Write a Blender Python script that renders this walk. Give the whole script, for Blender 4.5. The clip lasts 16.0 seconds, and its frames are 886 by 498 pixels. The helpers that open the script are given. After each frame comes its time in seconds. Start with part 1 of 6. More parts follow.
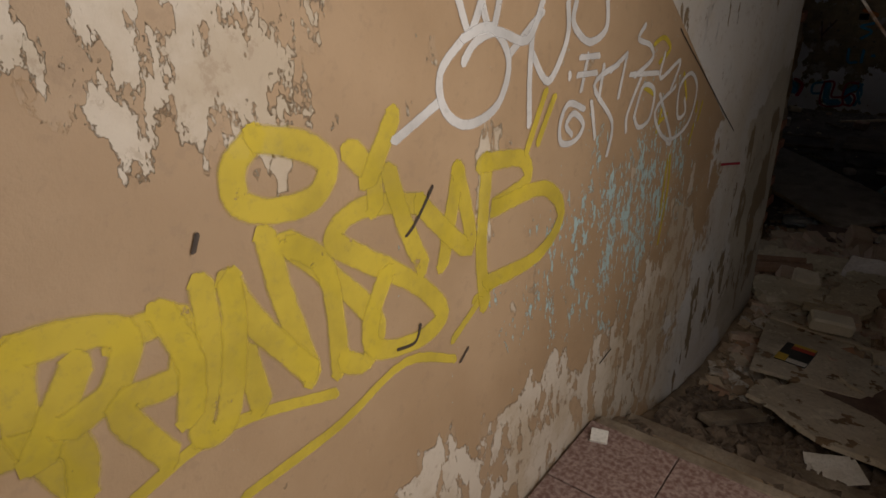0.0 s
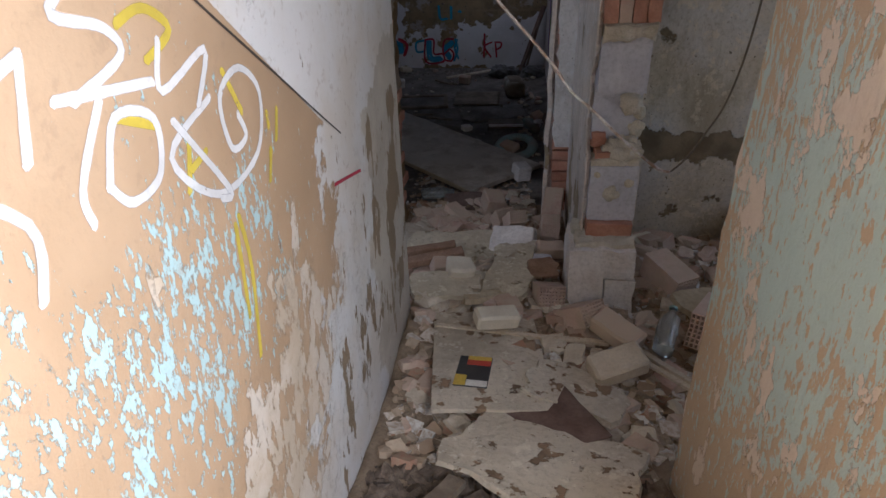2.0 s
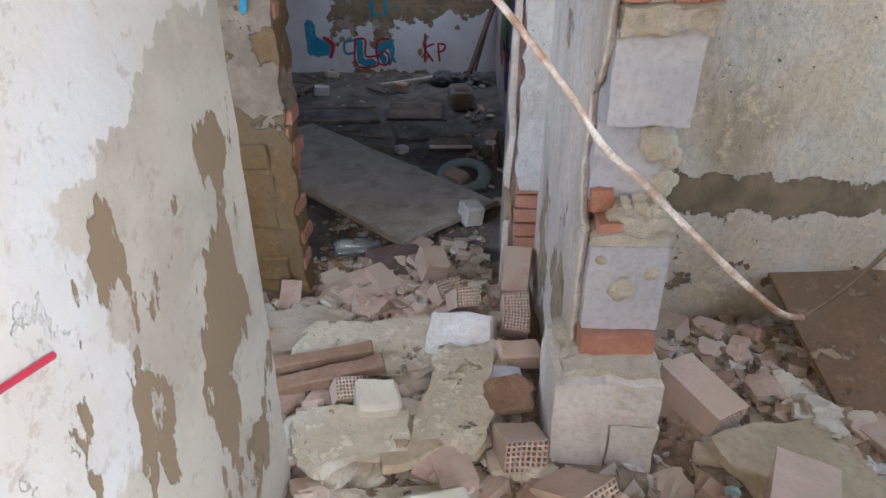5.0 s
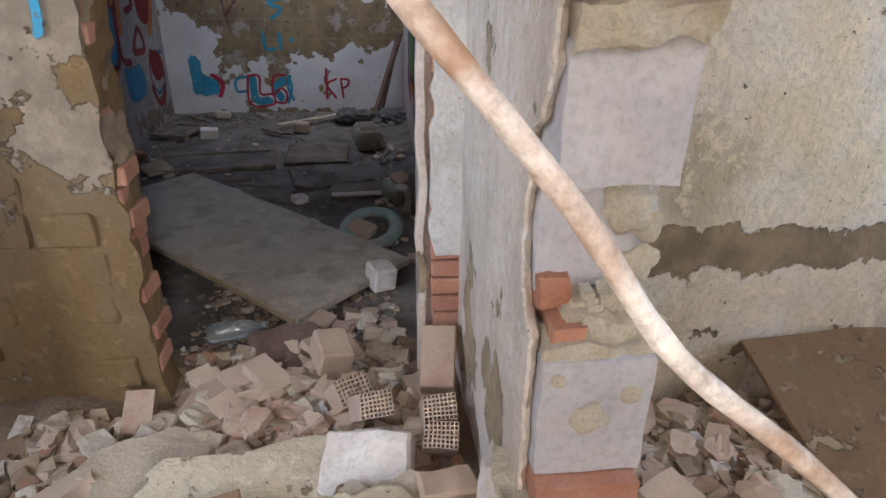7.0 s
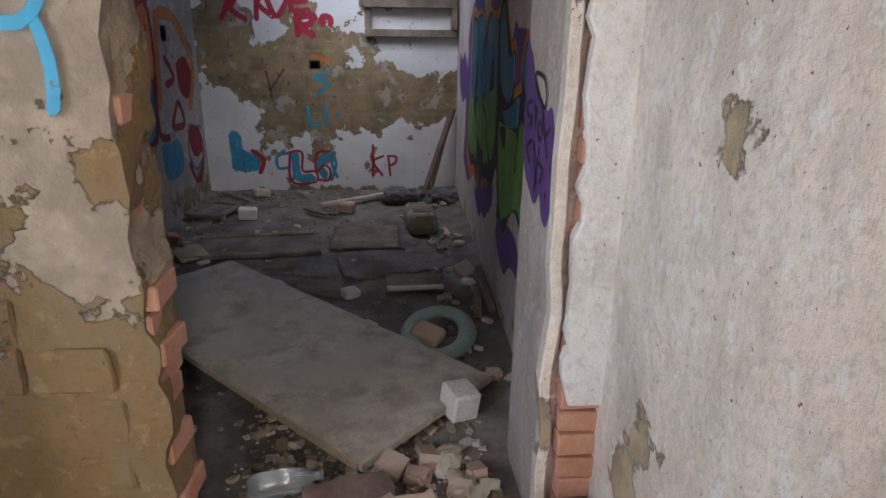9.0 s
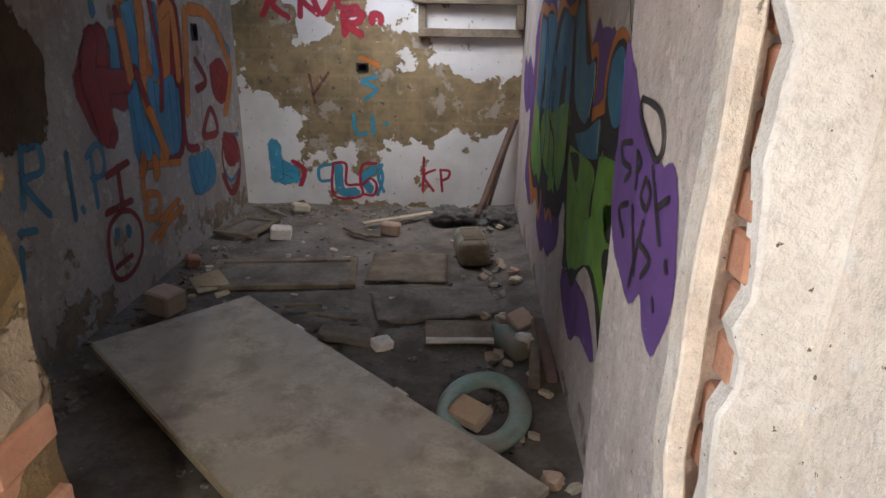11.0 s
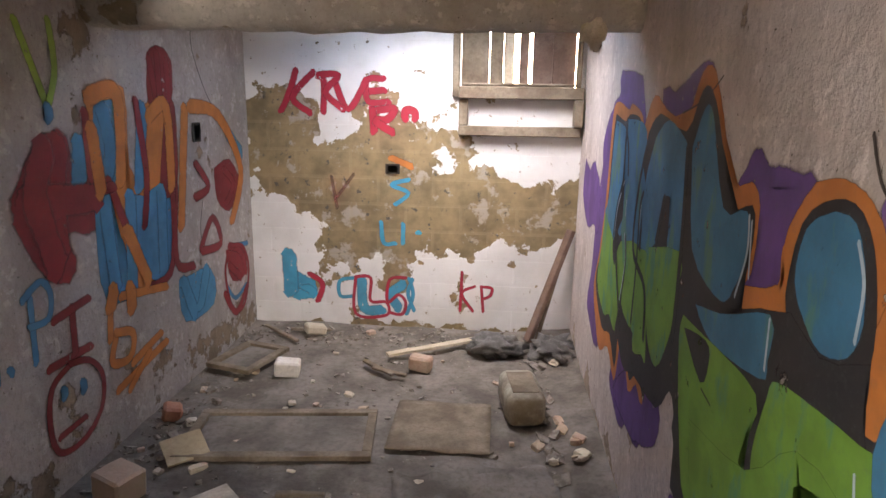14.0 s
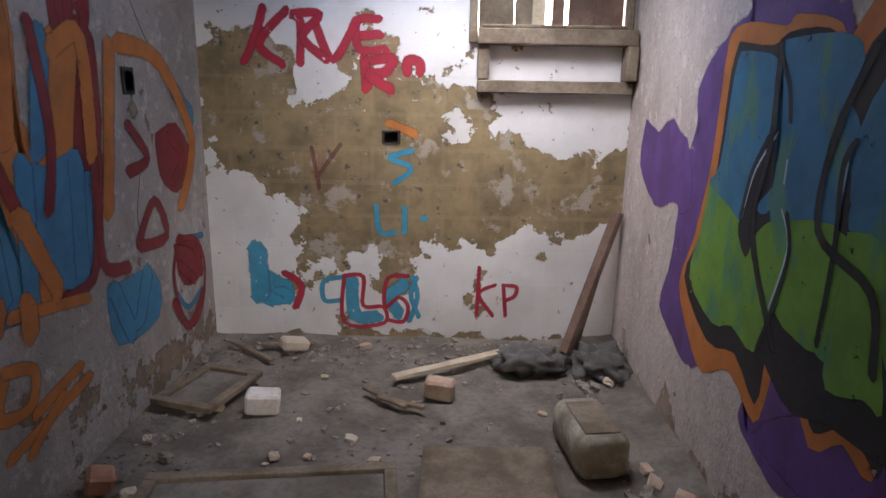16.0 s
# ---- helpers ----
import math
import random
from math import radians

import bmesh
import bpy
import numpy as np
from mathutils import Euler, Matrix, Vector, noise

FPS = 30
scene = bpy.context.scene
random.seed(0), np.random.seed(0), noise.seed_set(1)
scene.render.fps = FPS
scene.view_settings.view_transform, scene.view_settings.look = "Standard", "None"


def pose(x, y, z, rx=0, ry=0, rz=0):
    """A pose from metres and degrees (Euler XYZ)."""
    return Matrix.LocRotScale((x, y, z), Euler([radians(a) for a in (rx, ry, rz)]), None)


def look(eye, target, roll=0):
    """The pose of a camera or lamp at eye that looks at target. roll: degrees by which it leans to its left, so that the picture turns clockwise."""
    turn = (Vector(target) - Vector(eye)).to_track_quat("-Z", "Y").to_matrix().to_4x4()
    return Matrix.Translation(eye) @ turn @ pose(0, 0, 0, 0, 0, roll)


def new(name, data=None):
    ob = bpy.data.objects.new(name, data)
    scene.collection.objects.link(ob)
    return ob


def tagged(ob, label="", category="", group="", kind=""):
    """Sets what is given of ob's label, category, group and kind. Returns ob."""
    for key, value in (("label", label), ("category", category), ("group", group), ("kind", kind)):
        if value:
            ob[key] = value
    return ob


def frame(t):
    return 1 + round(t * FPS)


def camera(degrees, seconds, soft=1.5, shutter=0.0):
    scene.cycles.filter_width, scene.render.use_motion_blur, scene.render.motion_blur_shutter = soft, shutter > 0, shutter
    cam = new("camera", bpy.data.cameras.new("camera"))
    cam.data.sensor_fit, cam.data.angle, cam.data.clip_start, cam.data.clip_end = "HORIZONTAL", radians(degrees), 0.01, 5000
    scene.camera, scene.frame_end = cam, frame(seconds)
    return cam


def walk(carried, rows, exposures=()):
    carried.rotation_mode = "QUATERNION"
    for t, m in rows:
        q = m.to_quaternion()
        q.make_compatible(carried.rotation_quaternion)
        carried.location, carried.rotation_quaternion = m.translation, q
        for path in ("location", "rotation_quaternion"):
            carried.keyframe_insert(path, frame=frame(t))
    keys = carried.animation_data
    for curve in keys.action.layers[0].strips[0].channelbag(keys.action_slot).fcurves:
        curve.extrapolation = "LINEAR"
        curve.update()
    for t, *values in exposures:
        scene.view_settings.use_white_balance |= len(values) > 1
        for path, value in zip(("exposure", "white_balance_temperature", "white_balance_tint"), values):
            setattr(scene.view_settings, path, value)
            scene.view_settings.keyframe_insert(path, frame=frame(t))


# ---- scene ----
cam = camera(70.3, 16.0)
PATH = [
    (0, (0.036, 1.04, 2.306), (-1.127, 2.424, 1.45), -3.1),
    (0.3, (0.02, 1.149, 2.302), (-0.923, 2.685, 1.435), -2.9),
    (0.5, (-0.01, 1.279, 2.274), (-0.814, 2.881, 1.387), -2.5),
    (1, (-0.007, 1.51, 2.23), (-0.581, 3.187, 1.304), -2.5),
    (1.5, (-0.111, 1.773, 2.187), (-0.502, 3.484, 1.229), -2.1),
    (2, (-0.154, 2.082, 2.165), (-0.371, 3.814, 1.189), -1.9),
    (2.5, (-0.161, 2.426, 2.14), (-0.304, 4.165, 1.162), -1.5),
    (3, (-0.18, 2.699, 2.095), (-0.281, 4.441, 1.116), -1.2),
    (3.2, (-0.156, 2.803, 2.086), (-0.242, 4.546, 1.108), -0.9),
    (5.3, (-0.169, 3.578, 1.824), (-0.219, 5.331, 0.863), 0.4),
    (5.5, (-0.173, 3.661, 1.805), (-0.223, 5.427, 0.868), 0.3),
    (6, (-0.11, 3.792, 1.752), (-0.122, 5.577, 0.85), 0.5),
    (6.5, (-0.055, 4.003, 1.717), (0.046, 5.787, 0.818), 0.6),
    (7, (-0.083, 4.122, 1.709), (0.112, 5.912, 0.838), 0.8),
    (7.5, (-0.164, 4.223, 1.693), (0.137, 6.011, 0.849), 1.3),
    (8, (-0.249, 4.451, 1.646), (0.066, 6.238, 0.805), 1.2),
    (8.5, (-0.299, 4.623, 1.637), (-0.059, 6.445, 0.85), 0.9),
    (9, (-0.338, 4.78, 1.634), (-0.205, 6.661, 0.966), 0.8),
    (9.2, (-0.382, 4.882, 1.632), (-0.265, 6.766, 0.97), 1.1),
    (11.3, (-0.251, 5.658, 1.631), (-0.323, 7.54, 0.958), 0.8),
    (11.5, (-0.265, 5.77, 1.617), (-0.342, 7.652, 0.944), 0.8),
    (12, (-0.29, 5.958, 1.641), (-0.373, 7.84, 0.967), 1.0),
    (12.5, (-0.317, 6.038, 1.693), (-0.405, 7.921, 1.026), 1.0),
    (13, (-0.316, 6.123, 1.74), (-0.424, 8.04, 1.182), 1.0),
    (13.5, (-0.321, 6.266, 1.736), (-0.441, 8.212, 1.289), 1.0),
    (14, (-0.352, 6.481, 1.742), (-0.522, 8.423, 1.296), 1.0),
    (14.5, (-0.504, 6.6, 1.673), (-0.691, 8.542, 1.232), 0.9),
    (15, (-0.631, 6.855, 1.599), (-0.824, 8.793, 1.144), 0.9),
    (15.5, (-0.705, 7.194, 1.543), (-0.892, 9.13, 1.079), 0.7),
    (16, (-0.786, 7.432, 1.507), (-0.812, 9.375, 1.035), 1.0),
]
EXPOSURES = [(0, -0.1, 6700, 13), (0.5, 0.2, 6100, 10), (1.0, 0.95, 5500, 12), (1.5, 1.75, 5250, 12), (2.0, 2.45, 5400, 13), (2.5, 2.9, 5450, 13), (3.2, 3.35, 5450, 13), (5.3, 4.3, 5250, 8), (6.5, 4.45, 5600, 10), (8.0, 4.4, 5750, 10), (9.2, 4.5, 6000, 10), (11.3, 5.35, 6500, 9), (12.5, 6.15, 6400, 10), (13.5, 6.2, 6900, 13), (14.5, 6.15, 7200, 15), (15.5, 5.75, 6900, 15), (16.0, 5.45, 6600, 13)]
walk(cam, [(t, look(eye, target, roll)) for t, eye, target, roll in PATH], EXPOSURES)

# ---- world and lights ----
world = bpy.data.worlds.new("sky")
scene.world = world
world.use_nodes = True
wn = world.node_tree
sky = wn.nodes.new("ShaderNodeTexSky")
sky.sky_type, sky.sun_disc = 'NISHITA', False
sky.sun_elevation, sky.sun_rotation = radians(19), radians(4)
wn.nodes["Background"].inputs[1].default_value = 0.05
wn.links.new(sky.outputs[0], wn.nodes["Background"].inputs[0])


def assumed_sky_opening(m, sx, sy, watts, color):
    """A lamp that stands in for sky light through one unseen, assumed opening."""
    d = bpy.data.lights.new("assumed_daylight", 'AREA')
    d.shape, d.size, d.size_y, d.energy, d.color = 'RECTANGLE', sx, sy, watts, color
    o = new("assumed_daylight", d)
    o.matrix_world = m
    return o


sun = new("sun", bpy.data.lights.new("sun", 'SUN'))
sun.data.energy, sun.data.angle, sun.data.color = 0.5, radians(12), (1, 0.95, 0.88)
sun.matrix_world = look((2, 30, 9), (0, 4, 0))
# Added lamp; no doorway is seen here, it only brightens the corridor.
assumed_sky_opening(look((0.64, 1.75, 2.15), (-0.7, 1.75, 1.75)), 1.05, 1.4, 20, (1, 0.97, 0.92))
assumed_sky_opening(look((2.75, 4.7, 1.75), (0, 5.2, 0.6)), 1.3, 1.3, 1.1, (0.95, 0.97, 1.0))
assumed_sky_opening(look((-2.45, 4.25, 1.8), (0.2, 5.2, 1.1)), 1.2, 1.3, 2.2, (0.98, 0.98, 1.0))
# Added lamp over an assumed roof hole, aimed to brighten the back wall.
assumed_sky_opening(look((-0.8, 10.25, 2.56), (-0.4, 11.16, 0.2)), 0.95, 0.6, 0.42, (1, 0.97, 0.96)).data.spread = radians(115)


# ---- materials ----
class Nodes:
    def __init__(self, name):
        self.m = bpy.data.materials.new(name)
        self.m.use_nodes = True
        self.t = self.m.node_tree
        self.b = self.t.nodes["Principled BSDF"]
        self.pos = self.t.nodes.new("ShaderNodeNewGeometry").outputs["Position"]

    def put(self, sock, v):
        if isinstance(v, (int, float)):
            sock.default_value = v
        elif isinstance(v, tuple):
            sock.default_value = v if len(v) == len(sock.default_value) else (*v, 1)
        else:
            self.t.links.new(v, sock)

    def math(self, op, a, b=0.0):
        n = self.t.nodes.new("ShaderNodeMath")
        n.operation = op
        self.put(n.inputs[0], a), self.put(n.inputs[1], b)
        return n.outputs[0]

    def noise(self, scale, detail=6, rough=0.6, vec=None, off=0.0, stretch=(1, 1, 1)):
        mp = self.t.nodes.new("ShaderNodeMapping")
        self.put(mp.inputs[0], vec or self.pos)
        mp.inputs[1].default_value = (off, off * 0.7, off * 1.3)
        mp.inputs[3].default_value = stretch
        n = self.t.nodes.new("ShaderNodeTexNoise")
        self.put(n.inputs["Vector"], mp.outputs[0])
        n.inputs["Scale"].default_value, n.inputs["Detail"].default_value, n.inputs["Roughness"].default_value = scale, detail, rough
        return n.outputs[0]

    def step(self, v, lo, hi):
        n = self.t.nodes.new("ShaderNodeMapRange")
        n.interpolation_type = 'SMOOTHSTEP'
        self.put(n.inputs[0], v)
        n.inputs[1].default_value, n.inputs[2].default_value = lo, hi
        return n.outputs[0]

    def mix(self, f, a, b, blend='MIX'):
        n = self.t.nodes.new("ShaderNodeMix")
        n.data_type, n.blend_type = 'RGBA', blend
        self.put(n.inputs[0], f), self.put(n.inputs[6], a), self.put(n.inputs[7], b)
        return n.outputs[2]

    def blob(self, c, r):
        """1 in the middle of an ellipsoid, 0 at its rim and outside."""
        mp = self.t.nodes.new("ShaderNodeMapping")
        self.put(mp.inputs[0], self.pos)
        mp.inputs[1].default_value = tuple(-a / b for a, b in zip(c, r))
        mp.inputs[3].default_value = tuple(1 / b for b in r)
        n = self.t.nodes.new("ShaderNodeVectorMath")
        n.operation = 'LENGTH'
        self.put(n.inputs[0], mp.outputs[0])
        return self.step(n.outputs["Value"], 1.35, 0.0)

    def xyz(self):
        s = self.t.nodes.new("ShaderNodeSeparateXYZ")
        self.put(s.inputs[0], self.pos)
        return s.outputs

    def bump(self, h, strength=0.5, dist=0.01):
        n = self.t.nodes.new("ShaderNodeBump")
        n.inputs["Strength"].default_value, n.inputs["Distance"].default_value = strength, dist
        self.put(n.inputs["Height"], h)
        self.put(self.b.inputs["Normal"], n.outputs[0])

    def done(self, color, rough=0.85, metal=0.0):
        self.put(self.b.inputs["Base Color"], color), self.put(self.b.inputs["Roughness"], rough)
        self.b.inputs["Metallic"].default_value = metal
        return self.m


def surface(name, c1, c2, scale=6, rough=0.85, bump=0.3, dist=0.006, metal=0.0, dust=None, per_piece=0.0, stretch=(1, 1, 1)):
    """A worn surface of two colours, with fine grain and, where asked, dust and a tint for each piece."""
    n = Nodes(name)
    a, b = n.noise(scale, stretch=stretch), n.noise(scale * 9, 5, 0.7, off=3, stretch=stretch)
    c = n.mix(n.step(a, 0.35, 0.65), c1, c2)
    c = n.mix(n.math('MULTIPLY', n.step(b, 0.4, 0.75), 0.5), c, tuple(v * 0.55 for v in c1))
    if per_piece:
        info = n.t.nodes.new("ShaderNodeObjectInfo").outputs["Random"]
        c = n.mix(n.math('MULTIPLY', info, per_piece), c, tuple(min(0.8, v * 1.5 + 0.06) for v in c2))
    if dust:
        c = n.mix(n.step(n.noise(4, 6, 0.65, off=9), 0.38, 0.66), c, dust)
    n.bump(n.math('ADD', a, n.math('MULTIPLY', b, 0.6)), bump, dist)
    return n.done(c, rough, metal)


def peeling(name, paint, under, stone, blobs=(), more=0.0, paint2=None, scale=3.2, deep=()):
    """Old paint over plaster over masonry: flakes of noise, torn wider within the given patches."""
    n = Nodes(name)
    warp = n.noise(scale, 9, 0.62)
    fine = n.noise(38, 6, 0.7, off=4)
    grime = n.noise(1.1, 5, 0.6, off=7)
    field = n.math('ADD', warp, more)
    for c, r, s in blobs:
        field = n.math('ADD', field, n.math('MULTIPLY', n.blob(c, r), s))
    torn = n.step(field, 0.60, 0.625)
    base = n.mix(n.step(grime, 0.35, 0.7), paint, paint2 or tuple(v * 0.8 for v in paint))
    base = n.mix(n.math('MULTIPLY', n.step(fine, 0.46, 0.72), 0.6), base, tuple(v * 0.55 for v in paint))
    base = n.mix(n.math('MULTIPLY', n.step(n.noise(2.6, 9, 0.72, off=19, stretch=(1, 1, 0.55)), 0.44, 0.66), 0.75), base, tuple(0.45 * v + 0.25 * u for v, u in zip(paint, under)))
    base = n.mix(n.math('MULTIPLY', n.step(n.noise(14, 6, 0.7, off=27), 0.56, 0.62), 0.5), base, tuple(min(0.75, v * 1.25 + 0.03) for v in paint))
    base = n.mix(n.step(n.noise(55, 4, 0.6, off=33), 0.68, 0.71), base, tuple(v * 0.25 for v in under))
    under_c = n.mix(n.step(n.noise(7, 6, 0.6, off=2), 0.35, 0.65), under, tuple(v * 0.62 for v in under))
    c = n.mix(torn, base, under_c)
    field2 = n.math('ADD', n.noise(scale * 0.9, 8, 0.6, off=11), more - 0.12)
    for cc, r, s in deep:
        field2 = n.math('ADD', field2, n.math('MULTIPLY', n.blob(cc, r), s))
    deepm = n.step(field2, 0.60, 0.63)
    c = n.mix(deepm, c, n.mix(n.step(n.noise(9, 7, 0.7, off=5), 0.3, 0.7), stone, tuple(v * 0.6 for v in stone)))
    h = n.math('SUBTRACT', n.math('MULTIPLY', fine, 0.25), n.math('ADD', n.math('MULTIPLY', torn, 0.8), n.math('MULTIPLY', deepm, 1.2)))
    h = n.math('ADD', h, n.math('MULTIPLY', n.noise(14, 6, 0.7, off=27), 1.1))
    n.bump(h, 1.0, 0.013)
    return n.done(c, 0.9)


def corridor_paint():
    """Brown dado with a slanting upper edge, white above, blue older paint and plaster in the flakes."""
    n = Nodes("brown_dado_paint")
    x, y, z = n.xyz()
    warp, fine = n.noise(4, 9, 0.62), n.noise(42, 6, 0.7, off=4)
    brown = n.mix(n.step(n.noise(1.5, 5, off=8), 0.35, 0.65), (0.33, 0.215, 0.12), (0.40, 0.27, 0.16))
    white = n.mix(n.step(n.noise(2.2, 6, off=1), 0.4, 0.66), (0.60, 0.57, 0.54), (0.55, 0.49, 0.42))
    line = n.math('ADD', n.math('MULTIPLY', y, 0.71), z)
    edge = n.math('ADD', line, n.math('MULTIPLY', n.math('SUBTRACT', fine, 0.5), 0.008))
    above = n.step(edge, 4.285, 4.289)
    end = n.step(n.math('ADD', n.math('ADD', y, n.math('MULTIPLY', warp, 1.5)), n.math('MULTIPLY', z, -0.5)), 3.72, 3.77)
    above = n.math('MAXIMUM', above, end)
    flake = n.math('ADD', n.math('MULTIPLY', n.noise(44, 8, 0.7, off=6, stretch=(1, 1.4, 0.7)), 0.6), n.math('MULTIPLY', n.noise(9, 6, 0.6, off=26, stretch=(1, 1.4, 0.7)), 0.4))
    cyan_f = n.math('ADD', flake, n.math('MULTIPLY', n.blob((-0.69, 2.85, 1.5), (0.5, 0.9, 0.5)), 0.148))
    plaster_f = n.math('ADD', n.noise(5, 9, 0.66, off=15, stretch=(1, 1.3, 0.75)), n.math('MULTIPLY', n.blob((-0.69, 2.5, 0.82), (0.5, 1.3, 0.42)), 0.30))
    plaster_f = n.math('ADD', plaster_f, n.math('MULTIPLY', n.blob((-0.69, 0.95, 2.5), (0.5, 0.95, 0.42)), 0.36))
    plaster_f = n.math('ADD', plaster_f, n.math('MULTIPLY', n.blob((-0.69, 3.55, 0.95), (0.5, 0.75, 0.55)), 0.22))
    for cy, cz, ry, rz, st_ in ((1.5, 2.15, 0.2, 0.25, 0.16), (1.8, 1.15, 0.22, 0.2, 0.24), (2.2, 1.0, 0.4, 0.26, 0.2), (2.05, 1.98, 0.09, 0.12, 0.08)):
        plaster_f = n.math('ADD', plaster_f, n.math('MULTIPLY', n.blob((-0.69, cy, cz), (0.5, ry, rz)), st_))
    cyan, plaster = n.step(cyan_f, 0.645, 0.66), n.step(plaster_f, 0.63, 0.645)
    left_on = n.step(n.noise(10, 8, 0.66, off=51, stretch=(1, 1.5, 0.7)), 0.53, 0.545)
    plaster = n.math('MULTIPLY', plaster, n.math('SUBTRACT', 1.0, n.math('MULTIPLY', left_on, 0.9)))
    c = n.mix(cyan, brown, (0.36, 0.47, 0.46))
    c = n.mix(plaster, c, n.mix(n.step(warp, 0.4, 0.6), (0.55, 0.47, 0.38), (0.45, 0.36, 0.26)))
    streak = n.math('ADD', n.noise(5, 8, 0.6, off=22, stretch=(1, 1.6, 0.75)), n.math('MULTIPLY', n.blob((-0.69, 4.45, 0.95), (0.6, 0.75, 0.6)), 0.10))
    for cy, cz, ry, rz, st_ in ((4.72, 1.42, 0.13, 0.10, 0.2), (4.5, 1.40, 0.05, 0.08, 0.15), (4.62, 1.08, 0.1, 0.2, 0.12), (4.3, 1.75, 0.5, 0.25, -0.25)):
        streak = n.math('ADD', streak, n.math('MULTIPLY', n.blob((-0.69, cy, cz), (0.5, ry, rz)), st_))
    stained = n.step(streak, 0.62, 0.635)
    low = n.math('ADD', n.math('ADD', z, n.math('MULTIPLY', warp, 0.35)), n.math('MULTIPLY', y, -0.25))
    bare = n.math('MULTIPLY', n.step(low, 0.66, 0.655), n.step(n.math('ADD', y, n.math('MULTIPLY', warp, 0.5)), 4.42, 4.45))
    white = n.mix(bare, white, n.mix(n.step(n.noise(3, 7, 0.65, off=61), 0.4, 0.62), (0.50, 0.44, 0.355), (0.40, 0.345, 0.275)))
    w2 = n.mix(stained, white, (0.24, 0.17, 0.10))
    c = n.mix(above, c, w2)
    c = n.mix(n.math('MULTIPLY', n.step(n.noise(24, 7, 0.72, off=81), 0.56, 0.64), 0.35), c, (0.27, 0.18, 0.11))
    c = n.mix(n.math('MULTIPLY', n.step(fine, 0.55, 0.8), 0.3), c, (0.2, 0.14, 0.09))
    h = n.math('SUBTRACT', n.math('MULTIPLY', fine, 0.3), n.math('ADD', n.math('ADD', plaster, n.math('MULTIPLY', cyan, 0.4)), n.math('MULTIPLY', stained, n.math('MULTIPLY', above, 0.8))))
    h = n.math('ADD', h, n.math('MULTIPLY', above, 0.8))
    n.bump(h, 0.8, 0.007)
    return n.done(c, 0.62)


def right_paint():
    n = Nodes("blue_over_brown_paint")
    fine = n.noise(42, 6, 0.7, off=4)
    flake = n.math('ADD', n.math('MULTIPLY', n.noise(34, 8, 0.7, off=31, stretch=(1, 1.4, 0.6)), 0.6), n.math('MULTIPLY', n.noise(9, 6, 0.6, off=36, stretch=(1, 1.4, 0.6)), 0.4))
    c = n.mix(n.step(n.math('ADD', flake, n.math('MULTIPLY', n.blob((0.44, 3.3, 1.5), (0.5, 0.6, 0.7)), 0.12)), 0.555, 0.57), (0.46, 0.35, 0.24), (0.43, 0.54, 0.53))
    pl = n.step(n.noise(5, 8, 0.66, off=41, stretch=(1, 1.3, 0.8)), 0.575, 0.585)
    c = n.mix(pl, c, (0.62, 0.53, 0.45))
    c = n.mix(n.math('MULTIPLY', n.step(fine, 0.55, 0.8), 0.3), c, (0.2, 0.14, 0.09))
    n.bump(n.math('SUBTRACT', n.math('MULTIPLY', fine, 0.3), n.math('ADD', pl, n.math('MULTIPLY', flake, 0.8))), 0.8, 0.007)
    return n.done(c, 0.65)


def back_paint():
    """White limewash with one wide torn patch that lays bare brown block courses."""
    n = Nodes("torn_limewash")
    x, y, z = n.xyz()
    warp, fine = n.noise(4.2, 9, 0.6), n.noise(40, 6, 0.7, off=4)
    f = warp
    for cx, cz, rx, rz, st_ in ((-1.3, 1.08, 1.1, 0.8, 0.42), (-0.2, 0.98, 0.75, 0.36, 0.36), (-2.05, 1.5, 0.4, 0.5, 0.3), (-2.1, 0.72, 0.35, 0.36, -0.34), (-1.66, 1.6, 0.14, 0.25, -0.2), (-0.15, 1.25, 0.3, 0.16, -0.14), (-1.0, -0.05, 2.0, 0.14, 0.3), (-0.62, 0.22, 0.1, 0.08, 0.1)):
        f = n.math('ADD', f, n.math('MULTIPLY', n.blob((cx, 11.16, cz), (rx, 1.0, rz)), st_))
    torn = n.step(f, 0.655, 0.67)
    brick = n.t.nodes.new("ShaderNodeTexBrick")
    cmb = n.t.nodes.new("ShaderNodeCombineXYZ")
    n.put(cmb.inputs[0], x), n.put(cmb.inputs[1], z)
    n.put(brick.inputs["Vector"], cmb.outputs[0])
    brick.inputs["Scale"].default_value, brick.inputs["Mortar Size"].default_value = 1.0, 0.012
    brick.inputs["Brick Width"].default_value, brick.inputs["Row Height"].default_value = 0.42, 0.2
    stone = n.mix(n.step(n.noise(6, 7, 0.65, off=3), 0.3, 0.7), (0.30, 0.22, 0.12), (0.17, 0.125, 0.07))
    stone = n.mix(n.step(n.noise(5, 7, 0.65, off=13), 0.55, 0.62), stone, (0.36, 0.31, 0.26))
    stone = n.mix(n.step(n.noise(13, 6, 0.7, off=71), 0.60, 0.66), stone, (0.09, 0.08, 0.065))
    stone = n.mix(n.math('MULTIPLY', brick.outputs["Fac"], n.math('MULTIPLY', warp, 0.4)), stone, (0.36, 0.28, 0.17))
    white = n.mix(n.step(n.noise(2, 6, off=5), 0.4, 0.7), (0.72, 0.70, 0.70), (0.60, 0.58, 0.57))
    white = n.mix(n.step(n.noise(16, 7, 0.65, off=15), 0.64, 0.68), white, (0.32, 0.26, 0.2))
    c = n.mix(torn, white, stone)
    n.bump(n.math('SUBTRACT', n.math('MULTIPLY', fine, 0.3), n.math('ADD', torn, n.math('MULTIPLY', brick.outputs["Fac"], 0.3))), 0.8, 0.008)
    return n.done(c, 0.9)


